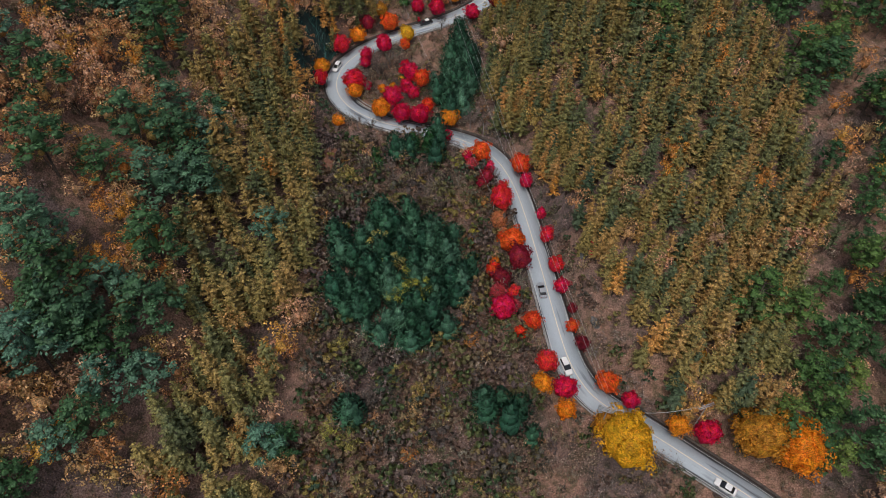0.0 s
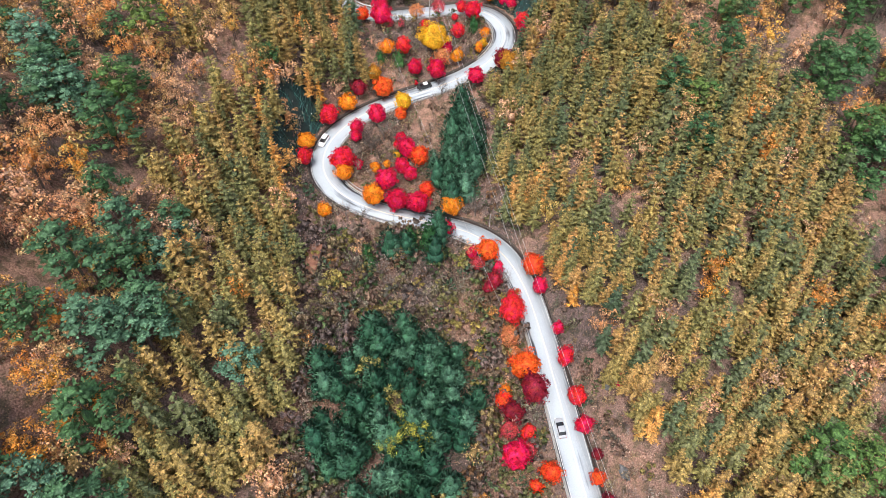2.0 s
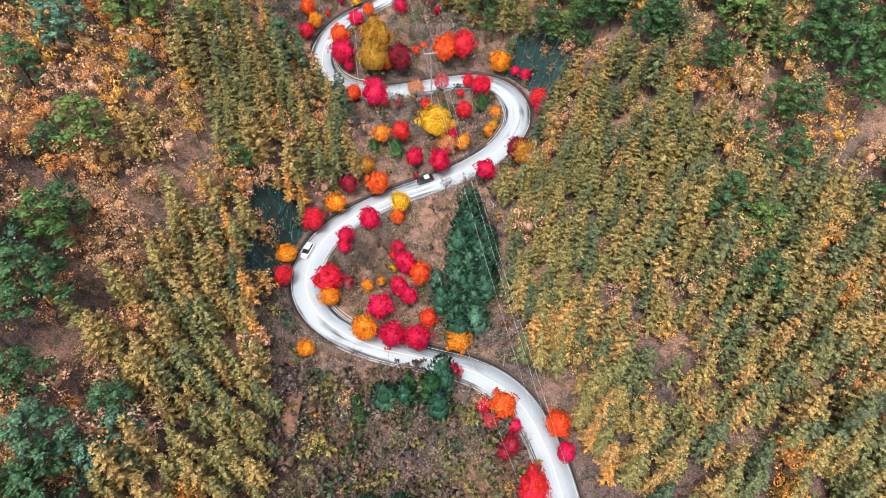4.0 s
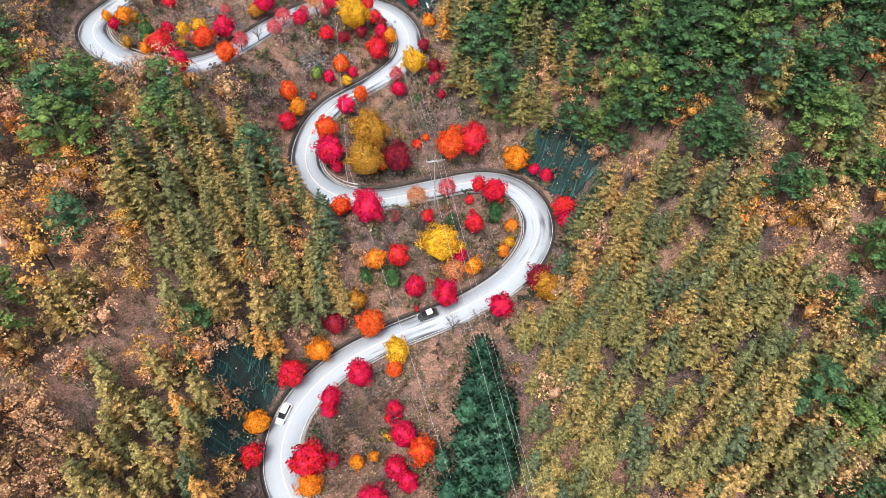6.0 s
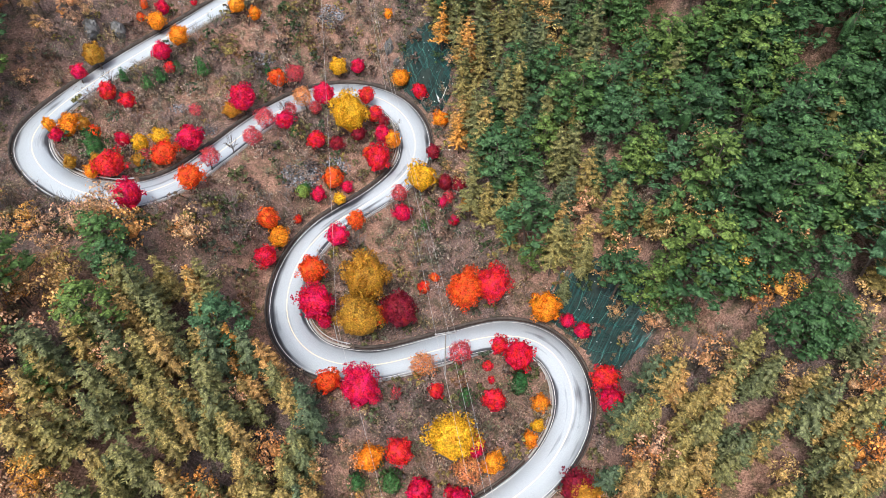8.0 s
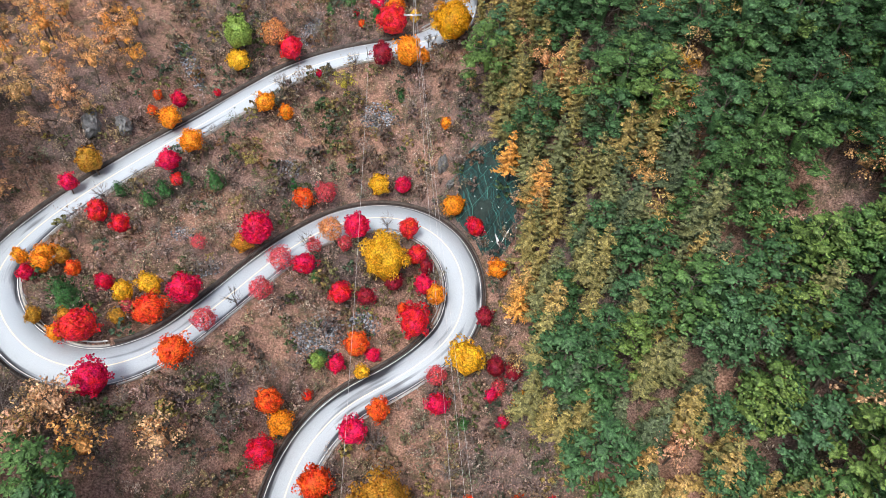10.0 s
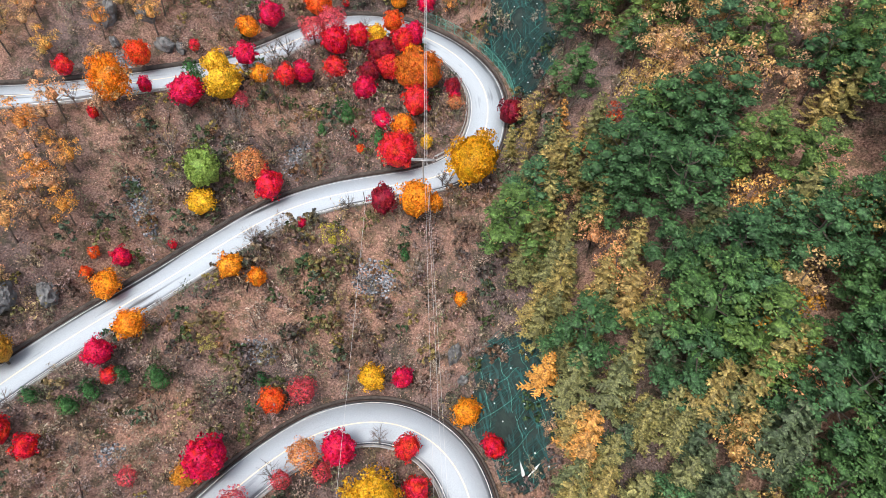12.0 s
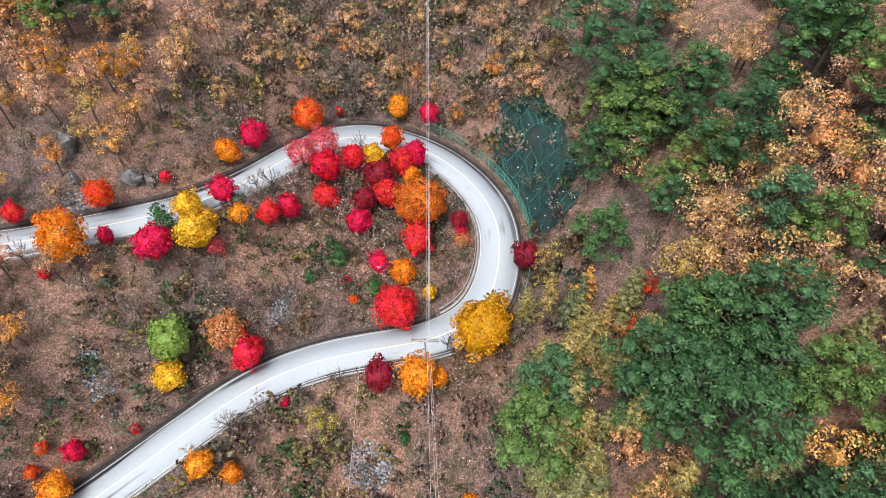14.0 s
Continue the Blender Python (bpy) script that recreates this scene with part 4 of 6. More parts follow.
# ---- maples along the road ----
MAPLES_VALLEY = [
    (21.9, 89.4, 4.5, "s"), (18.8, 87.1, 3.4, "s"), (31.2, 88.7, 3.2, "s"), (32.9, 83.8, 3.4, "m"), (23.8, 78.2, 5.5, "r"), (22.4, 72.6, 5.2, "o"),
    (27.2, 72.0, 5.6, "c"), (26.7, 66.9, 4.8, "o"), (37.7, 73.7, 5.0, "s"), (41.9, 69.8, 4.2, "c"), (51.6, 63.9, 5.5, "o"), (56.7, 62.3, 5.9, "c"),
    (39.8, 58.5, 13.2, "y"), (66.3, 59.7, 12.7, "a"), (74.9, 57.1, 11.4, "o"), (35.6, 63.2, 5.9, "a"), (14.2, 92.6, 6.0, "c"), (15.3, 103.0, 5.6, "m"),
    (58.0, 78.4, 5.0, "a"), (59.8, 69.1, 3.7, "a"), (29.8, 99.3, 3.8, "c"), (18.0, 98.2, 4.1, "r"),
]
MAPLES_LOWER = [
    (10.6, 143.3, 6.2, "s"), (7.0, 143.8, 3.4, "c"), (13.2, 139.9, 3.4, "c"), (22.5, 139.5, 5.4, "s"), (23.7, 134.3, 4.8, "c"), (11.2, 134.9, 4.1, "m"),
    (16.1, 126.3, 7.3, "r"), (26.7, 123.1, 3.1, "c"), (27.4, 116.0, 4.2, "r"), (28.9, 106.1, 4.5, "r"), (17.8, 112.5, 6.9, "s"), (19.4, 107.2, 6.5, "m"),
    (15.4, 120.8, 4.8, "p"), (13.4, 109.4, 3.2, "o"), (16.2, 117.0, 3.6, "p"), (38.3, 109.6, 2.2, "c"), (37.8, 106.9, 2.0, "c"), (1.0, 151.8, 4.0, "c"),
    (15.3, 122.4, 4.4, "p"), (13.6, 106.3, 4.6, "s"), (13.8, 98.2, 4.4, "t"), (12.6, 136.2, 4.4, "m"), (17.3, 94.6, 3.6, "t"), (8.6, 141.2, 4.2, "t"), (31.8, 93.5, 3.0, "m"),
]
MAPLES_FIRST = [
    (-33.4, 191.3, 5.8, "r"), (-28.6, 197.0, 5.6, "o"), (-18.3, 202.0, 6.3, "s"), (-26.0, 202.0, 4.8, "m"), (-38.7, 181.4, 4.8, "o"), (-38.6, 174.2, 4.9, "r"),
    (-31.5, 156.4, 3.5, "o"), (-28.6, 174.1, 6.4, "r"), (-27.5, 169.1, 4.6, "o"), (-23.9, 174.8, 3.5, "c"), (-24.8, 186.4, 4.8, "c"), (-25.6, 183.8, 3.3, "c"),
    (-19.5, 190.5, 5.5, "c"), (-12.2, 195.9, 5.6, "y"), (-12.4, 192.8, 4.3, "s"), (-13.7, 183.7, 2.1, "r"), (-13.6, 180.4, 2.1, "y"),
]
MAPLES_FIRST_B = [
    (-10.2, 179.2, 6.0, "c"), (-6.5, 176.3, 5.6, "s"), (-11.6, 173.3, 5.2, "c"), (-14.9, 166.2, 6.5, "c"), (-12.3, 159.7, 6.1, "c"), (-6.5, 158.9, 6.3, "c"),
    (-4.5, 164.5, 4.8, "s"), (-18.9, 161.1, 6.1, "o"), (2.1, 158.8, 5.5, "o"), (-19.4, 175.0, 3.0, "o"), (-16.1, 176.3, 2.1, "o"), (-12.8, 185.8, 3.7, "c"),
    (-8.9, 170.4, 4.3, "c"),
]
MAPLES_SECOND = [
    (5.9, 237.8, 3.6, "r"), (9.9, 235.6, 6.2, "r"), (-1.4, 235.8, 4.8, "t"), (-8.7, 232.4, 4.8, "p"), (-19.8, 226.4, 7.9, "c"), (-25.2, 228.1, 4.6, "s"),
    (-6.1, 228.1, 3.2, "r"), (3.7, 234.3, 2.2, "r"), (4.8, 232.4, 1.6, "r"), (4.6, 227.3, 4.8, "r"), (13.5, 226.9, 3.7, "o"), (13.3, 223.4, 2.4, "y"),
    (11.2, 220.9, 3.1, "o"), (-3.7, 219.2, 9.6, "y"), (1.0, 218.4, 3.8, "c"), (-0.3, 214.7, 5.3, "p"), (4.6, 216.6, 4.3, "o"), (-12.1, 216.9, 5.3, "r"),
    (-17.6, 215.2, 4.5, "o"), (-8.5, 211.1, 5.5, "c"), (-2.2, 209.0, 6.2, "c"), (-20.9, 207.2, 4.4, "a"), (9.7, 205.8, 5.3, "c"), (18.2, 211.5, 6.4, "m"),
]
MAPLES_THIRD = [
    (20.2, 208.8, 7.3, "a"), (-8.4, 207.3, 1.2, "r"), (-13.3, 227.1, 2.3, "t"), (-17.0, 226.4, 2.8, "t"), (-20.2, 249.0, 9.7, "a"), (-21.0, 239.2, 9.4, "a"),
    (-13.5, 242.5, 7.6, "m"), (-17.2, 243.1, 3.6, "s"), (-31.3, 250.3, 6.1, "s"), (-29.8, 244.3, 6.3, "c"), (-28.1, 241.4, 3.5, "c"), (-0.5, 248.5, 8.1, "s"),
    (4.9, 250.4, 7.3, "r"), (15.6, 246.9, 5.9, "o"), (20.0, 244.8, 3.1, "c"), (22.7, 242.2, 3.6, "c"), (26.4, 232.1, 5.1, "r"), (26.3, 227.0, 4.7, "c"),
    (-9.0, 250.5, 2.6, "s"), (-6.7, 252.6, 2.0, "s"),
]
MAPLES_THIRD_B = [
    (-41.5, 262.7, 5.1, "s"), (-39.3, 260.1, 4.5, "o"), (-27.6, 259.8, 4.3, "c"), (-23.7, 264.1, 4.0, "s"), (-14.4, 266.3, 4.2, "c"), (-15.0, 270.7, 4.3, "t"),
    (-5.2, 268.8, 2.7, "c"), (-10.3, 273.9, 6.3, "y"), (-4.8, 273.6, 3.9, "m"), (-3.2, 264.8, 2.1, "c"), (0.2, 267.8, 3.8, "a"), (-7.7, 283.3, 3.3, "m"),
    (-6.7, 293.9, 3.7, "o"), (-11.7, 303.4, 3.8, "r"), (-16.4, 307.6, 4.2, "o"), (-27.2, 311.6, 4.0, "c"), (-32.3, 310.6, 4.5, "y"), (-42.4, 305.7, 4.6, "t"),
    (-46.1, 302.9, 4.1, "s"), (-41.3, 255.2, 4.6, "r"),
]
MAPLES_FOURTH = [
    (-51.5, 292.0, 6.4, "c"), (-54.3, 289.8, 3.8, "a"), (-45.6, 286.9, 4.7, "t"), (-40.9, 286.0, 4.1, "c"), (-38.0, 295.2, 4.8, "p"), (-33.9, 297.5, 5.5, "c"),
    (-27.0, 290.8, 8.9, "y"), (-24.3, 300.2, 4.0, "r"), (-21.7, 295.0, 3.9, "r"), (-19.9, 289.0, 3.8, "c"), (-16.9, 286.3, 4.2, "o"), (-20.2, 280.4, 5.9, "r"),
    (-22.6, 283.5, 2.5, "s"), (-33.6, 282.7, 4.1, "r"), (-29.5, 284.0, 3.5, "m"), (-29.5, 274.7, 4.6, "s"), (-33.0, 271.4, 3.6, "c"), (-26.8, 274.6, 2.6, "c"),
    (-46.7, 278.6, 4.3, "t"),
]
MAPLES_FIFTH = [
    (-55.5, 264.2, 5.0, "s"), (-53.5, 270.4, 4.6, "t"), (-64.3, 256.8, 5.6, "c"), (-70.5, 265.1, 5.5, "r"), (-58.7, 275.7, 6.3, "c"), (-62.3, 271.7, 4.7, "s"),
    (-68.2, 273.9, 3.8, "y"), (-64.7, 276.3, 4.3, "y"), (-85.2, 274.8, 3.1, "c"), (-79.7, 277.8, 3.0, "s"), (-84.0, 279.0, 3.9, "o"), (-79.6, 289.5, 4.2, "r"),
    (-76.1, 288.9, 3.6, "r"), (-71.6, 302.8, 4.2, "c"), (-70.1, 301.1, 2.7, "r"), (-68.6, 307.7, 5.1, "o"), (-85.4, 300.1, 4.8, "a"), (-88.0, 294.6, 3.2, "c"),
    (-48.7, 331.6, 1.7, "c"), (-36.2, 336.9, 4.9, "m"), (-30.3, 337.3, 6.1, "o"), (-26.5, 338.4, 3.2, "o"), (-20.8, 345.3, 9.4, "Y"), (-19.8, 323.3, 2.6, "o"),
]
MAPLES_HEDGE = [
    (-87.9, 277.7, 2.9, "o"), (-83.9, 276.7, 3.5, "o"), (-82.3, 279.6, 3.0, "a"), (-74.4, 267.5, 3.3, "a"), (-74.8, 264.3, 2.7, "o"), (-72.7, 276.1, 3.3, "c"),
    (-67.6, 269.1, 2.8, "a"), (-63.5, 270.1, 2.8, "s"), (-79.8, 266.7, 2.7, "a"), (-61.3, 287.6, 2.7, "t"), (-35.7, 294.3, 3.2, "t"), (-40.4, 291.5, 3.2, "t"),
    (-25.0, 288.6, 3.6, "m"), (-19.6, 292.4, 3.3, "m"), (-28.2, 271.2, 2.4, "y"), (-36.0, 271.1, 3.0, "g"), (-36.7, 266.1, 2.0, "s"), (-66.6, 271.6, 2.5, "t"),
    (-4.2, 270.1, 2.9, "t"), (-2.1, 272.5, 2.9, "m"),
]
MAPLES_TOP = [
    (-60.2, 384.1, 5.8, "s"), (-55.7, 389.2, 1.6, "r"), (-44.3, 391.0, 4.8, "o"), (-38.4, 390.7, 4.0, "c"), (-68.0, 375.5, 5.1, "c"), (-70.7, 371.1, 4.8, "o"),
    (-85.0, 355.3, 4.9, "s"), (-78.4, 362.8, 2.3, "r"), (-55.0, 376.2, 6.1, "t"), (-57.8, 373.3, 5.0, "t"), (-53.1, 372.4, 5.6, "r"), (-49.6, 375.9, 4.9, "r"),
    (-46.1, 378.0, 4.2, "y"), (-44.0, 382.4, 4.6, "s"), (-40.4, 377.8, 5.6, "r"), (-38.6, 379.1, 4.6, "c"), (-44.8, 375.0, 6.2, "m"), (-38.7, 375.9, 3.7, "o"),
    (-35.0, 368.9, 9.5, "O"), (-42.5, 372.3, 5.7, "r"), (-46.1, 370.0, 4.9, "m"), (-52.6, 368.7, 4.4, "r"), (-45.5, 364.8, 4.7, "c"), (-35.2, 362.2, 6.4, "r"),
]
MAPLES_TOP_B = [
    (-28.5, 367.1, 3.9, "m"), (-27.5, 365.7, 2.3, "c"), (-27.0, 363.7, 2.9, "p"), (-36.0, 355.7, 4.9, "o"), (-40.5, 357.9, 3.8, "c"), (-35.9, 348.5, 7.1, "r"),
    (-31.3, 352.9, 2.6, "y"), (-44.9, 353.1, 1.5, "r"), (-43.0, 350.3, 1.7, "s"), (-67.5, 361.1, 4.7, "c"), (-70.2, 355.8, 5.4, "y"), (-67.8, 352.3, 6.3, "y"),
    (-63.6, 358.0, 3.7, "o"), (-73.9, 348.6, 5.8, "c"), (-65.6, 352.1, 3.3, "t"), (-59.8, 360.1, 4.4, "r"), (-56.8, 363.2, 4.3, "c"), (-84.7, 343.8, 7.4, "o"),
    (-80.7, 348.0, 2.8, "c"), (-16.8, 360.7, 5.0, "m"),
]
MAPLES_TOP_C = [
    (-56.4, 338.1, 5.5, "r"), (-60.5, 339.3, 6.0, "p"), (-66.4, 331.3, 4.7, "y"), (-66.7, 335.5, 6.7, "g"), (-75.1, 319.6, 3.7, "c"), (-57.4, 320.8, 3.9, "o"),
    (-53.2, 321.0, 3.2, "o"), (-75.6, 313.8, 4.6, "o"), (-87.1, 340.3, 2.0, "r"), (-96.3, 348.8, 3.5, "r"), (-79.3, 318.5, 1.9, "s"), (-79.9, 315.4, 1.9, "s"),
    (-69.3, 324.3, 1.5, "r"),
]

MAPLE_MODELS = []
for _k in range(7):
    _w, _c = maple(np.random.default_rng(40 + _k), 1.0 if _k < 5 else 2.4)
    MAPLE_MODELS.append((mesh_from("maple_trunk", *_w, [BARK], smooth_faces=True), mesh_from("maple_crown", *_c[:2], [MAPLE_LEAF["r"]], normals=_c[2])))


def stand_maple(x, y, across, hue, n):
    root = tagged(new("maple_tree"), f"round maple with {MAPLE_HUES[hue][0]} autumn leaves beside the road", "maple", group="roadside maples")
    across *= 1.22
    tall = 1.02 * across + 1.0
    z = ground(x, y)[0]
    shape = np.random.default_rng(900 + n)
    root.matrix_basis = pose(x, y, z, shape.normal(0, 4), shape.normal(0, 4), 77 * n) @ Matrix.Diagonal((across * shape.uniform(0.82, 1.1), across * shape.uniform(0.82, 1.1), tall * shape.uniform(0.88, 1.12), 1))
    w, c = MAPLE_MODELS[n % 5 if across < 8.5 else 5 + n % 2]
    child("trunk", w, root)
    crown = child("crown", c, root)
    crown.material_slots[0].link = "OBJECT"
    crown.material_slots[0].material = MAPLE_LEAF[hue]


for _k, (_x, _y, _a, _h) in enumerate(MAPLES_VALLEY + MAPLES_LOWER + MAPLES_FIRST + MAPLES_FIRST_B + MAPLES_SECOND + MAPLES_THIRD + MAPLES_THIRD_B + MAPLES_FOURTH + MAPLES_FIFTH + MAPLES_HEDGE + MAPLES_TOP + MAPLES_TOP_B + MAPLES_TOP_C):
    stand_maple(_x, _y, _a, _h, _k)


# ---- smaller trees set down one by one ----
CONIFERS = [
    (-75.8, 270.6, 8.6), (-78.4, 295.2, 4.1), (-73.6, 295.5, 4.8), (-71.6, 298.3, 4.8), (-68.4, 301.6, 4.3), (-63.0, 302.3, 5.8), (-39.2, 285.4, 3.5), (-35.1, 271.9, 4.6),
    (-9.3, 264.3, 3.7), (-0.5, 228.1, 5.8), (9.9, 231.7, 7.0), (-19.3, 211.9, 5.4), (-13.7, 212.5, 6.8), (-47.2, 357.1, 5.7), (-49.6, 359.8, 3.8), (-40.0, 352.7, 5.1),
    (-74.2, 353.1, 6.0), (-51.0, 352.5, 3.6), (-19.8, 145.5, 5.8), (-3.9, 147.2, 10.2), (-18.3, 142.2, 5.8), (-8.6, 148.8, 6.9), (-30.7, 330.6, 3.2), (-48.7, 306.2, 3.6),
]
BARE = [
    (-42.0, 335.6, 3.3), (-55.6, 326.9, 4.1), (-26.6, 344.5, 3.4), (-49.5, 381.0, 4.1), (-63.7, 365.6, 4.0), (-90.9, 341.7, 4.6), (-60.8, 365.8, 5.5), (-82.8, 284.9, 5.1),
    (-42.1, 292.1, 4.9), (-28.9, 301.5, 4.4), (-50.5, 276.5, 4.5), (-55.3, 326.4, 5.0), (-41.8, 336.3, 3.7), (-65.5, 311.9, 3.7), (-25.6, 343.6, 4.1), (-71.6, 255.1, 3.9),
    (-19.9, 181.8, 9.6), (-25.7, 155.9, 5.0), (-21.4, 153.7, 6.2), (8.4, 158.7, 7.3), (6.5, 216.0, 5.8), (-74.0, 339.3, 5.9), (-73.7, 346.2, 6.0), (14.6, 136.3, 5.8),
    (-0.4, 201.8, 5.4),
]
SALLOW = [
    (-16.6, 110.9, 9.5), (-8.9, 98.0, 10.5), (-6.0, 94.3, 11.5), (-11.0, 93.2, 9.0), (-12.5, 104.5, 9.0), (-22.9, 78.5, 6.7), (-18.9, 55.7, 8.4), (-23.1, 58.9, 7.3), (-27.0, 136.2, 7.9), (-27.8, 129.7, 5.0),
    (5.1, 103.6, 3.7), (4.0, 141.9, 5.7), (-32.6, 134.3, 3.0), (-11.2, 144.7, 5.8), (8.3, 119.0, 5.3), (-11.8, 359.2, 5.9), (-12.1, 354.9, 4.8), (-9.8, 337.2, 5.3),
    (-57.5, 308.5, 5.0), (-42.6, 329.3, 8.0),
]
_br = np.random.default_rng(31)
for _cx, _cy, _rx, _ry, _n in ((-75, 252, 16, 5, 26), (-45, 262, 8, 9, 10), (-72, 296, 12, 12, 10), (-28, 262, 6, 6, 6), (-66, 345, 14, 10, 10), (-8, 222, 8, 6, 7), (-20, 178, 7, 10, 8), (-14, 130, 16, 12, 18), (-8, 70, 18, 8, 16), (-9, 352, 3, 8, 8), (-8, 262, 8, 6, 6)):
    for _ in range(_n):
        _x, _y = _cx + _br.uniform(-_rx, _rx), _cy + _br.uniform(-_ry, _ry)
        _i, _d = near_road(np.array([_x]), np.array([_y]))
        if _d[0] > HALF[_i[0]] + 2.0:
            BARE.append((_x, _y, _br.uniform(3.5, 6.5)))
BARE += [(-21, 182.7, 6.5), (-18.5, 180.5, 4.5), (-2, 222, 4.0), (8, 226, 3.5)]

_con = [(mesh_from("pine_trunk", *m[0], [BARK], smooth_faces=True), mesh_from("pine_crown", *m[1][:2], [leaf_material("young_pine_needles", [(0.03, 0.12, 0.04), (0.07, 0.19, 0.06)])], normals=m[1][2])) for m in MODELS["dark_pine"][:2]]
for _k, (_x, _y, _h) in enumerate(CONIFERS):
    _r = tagged(new("young_pine_tree"), "young green pine on the leaf-covered bank", "pine", group="young pines on the banks")
    _r.matrix_basis = pose(_x, _y, ground(_x, _y)[0] - 0.1, 0, 0, 50 * _k) @ Matrix.Diagonal((_h / 8.0, _h / 8.0, _h / 9.5, 1))
    child("trunk", _con[_k % 2][0], _r)
    child("crown", _con[_k % 2][1], _r)
_bare = [mesh_from("bare_branches", *bare_tree(np.random.default_rng(60 + n)), [PALE_BARK if n % 2 else BARK]) for n in range(4)]
for _k, (_x, _y, _h) in enumerate(BARE):
    _r = tagged(new("bare_tree"), "small leafless tree with forking grey twigs", "bare tree", group="bare roadside trees")
    _r.matrix_basis = pose(_x, _y, ground(_x, _y)[0] - 0.05, 0, 0, 67 * _k) @ Matrix.Scale(_h, 4)
    child("trunk", _bare[_k % 4], _r)
_sal = leaf_material("yellow_green_leaves", [(0.52, 0.44, 0.05), (0.40, 0.42, 0.08), (0.60, 0.50, 0.16), (0.34, 0.32, 0.09)])
_salm = [(mesh_from("willow_trunk", *m[0], [BARK]), mesh_from("willow_crown", *m[1][:2], [_sal], normals=m[1][2])) for m in MODELS["oak"][:3]]
for _k, (_x, _y, _h) in enumerate(SALLOW):
    _r = tagged(new("yellow_tree"), "light tree with yellow-green autumn leaves", "tree", group="yellow-green trees")
    _r.matrix_basis = pose(_x, _y, ground(_x, _y)[0] - 0.1, 0, 0, 83 * _k) @ Matrix.Scale(_h / 8.5, 4)
    child("trunk", _salm[_k % 3][0], _r)
    child("crown", _salm[_k % 3][1], _r)


# ---- autumn oaks that stand out of the woods ----
OAK_HUES = {
    "tan": ("tan", [(0.50, 0.33, 0.14), (0.58, 0.38, 0.16)]),
    "orange": ("bright orange", [(0.74, 0.32, 0.06), (0.72, 0.38, 0.09)]),
    "peach": ("peach-coloured", [(0.74, 0.38, 0.17), (0.76, 0.42, 0.22)]),
    "gold": ("golden brown", [(0.42, 0.21, 0.03), (0.46, 0.24, 0.035)]),
    "scarlet": ("scarlet", [(0.70, 0.09, 0.02), (0.62, 0.06, 0.03)]),
}
OAKS_EAST = [(19.3, 310, 11, "gold"), (1.4, 320, 9.5, "peach"), (6.3, 350, 11, "tan"), (11.3, 346, 11, "tan"), (15.5, 345, 11, "tan"), (17.9, 333, 7, "tan"), (9, 355, 10, "tan"),
    (13.5, 358, 11, "tan"), (18, 363, 11, "peach"), (21, 356, 10, "peach"), (-1.5, 344.4, 6, "scarlet"), (0.5, 349.5, 5, "scarlet"), (-12.3, 334.5, 8, "orange"), (57, 121, 9, "orange")]
OAKS_SLOPES = [(59, 127, 8, "orange"), (74, 187, 9, "peach"), (75.4, 171, 8, "peach"), (57.6, 213, 8, "orange"), (45, 238, 9, "orange"), (49, 233, 8, "orange"), (63, 208, 8, "gold"),
    (-80.6, 141, 10, "peach"), (-67.3, 125, 10, "peach"), (-69.5, 132, 9, "peach"), (-74, 136, 9, "orange"), (-64.6, 90.6, 10, "orange"), (-64, 78.5, 10, "orange"), (-62, 85, 8, "orange")]
OAKS_WEST = [(-66, 118, 8, "peach"), (-67.4, 210.8, 10, "orange"), (-70, 204, 10, "orange"), (-58.6, 201.9, 8, "orange"), (-64, 196, 9, "peach"), (-94.8, 370, 8, "gold"), (-73, 379, 7, "tan"),
    (-80.7, 383, 8, "tan"), (-88, 374, 7, "gold"), (-83, 321.4, 7, "orange"), (-86.5, 331, 6, "orange"), (-88, 325, 7, "orange"), (-60, 90, 7, "orange"), (-52, 182, 8, "peach")]
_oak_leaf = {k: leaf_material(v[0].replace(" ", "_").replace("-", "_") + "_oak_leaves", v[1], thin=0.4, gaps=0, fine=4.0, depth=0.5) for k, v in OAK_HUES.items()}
_oak_mesh = [(mesh_from("oak_trunk", *m[0], [BARK]), mesh_from("oak_crown", *m[1][:2], [_oak_leaf["tan"]], normals=m[1][2])) for m in MODELS["oak"]]
for _k, (_x, _y, _h, _hue_name) in enumerate(OAKS_EAST + OAKS_SLOPES + OAKS_WEST):
    _r = tagged(new("oak_tree"), f"large oak with {OAK_HUES[_hue_name][0]} leaves among other trees", "oak", group="bright oaks in the woods")
    _r.matrix_basis = pose(_x, _y, ground(_x, _y)[0] - 0.1, 0, 0, 71 * _k) @ Matrix.Scale(1.2 * _h / 8.5, 4)
    child("trunk", _oak_mesh[_k % 4][0], _r)
    _crown = child("crown", _oak_mesh[_k % 4][1], _r)
    _crown.material_slots[0].link = "OBJECT"
    _crown.material_slots[0].material = _oak_leaf[_hue_name]


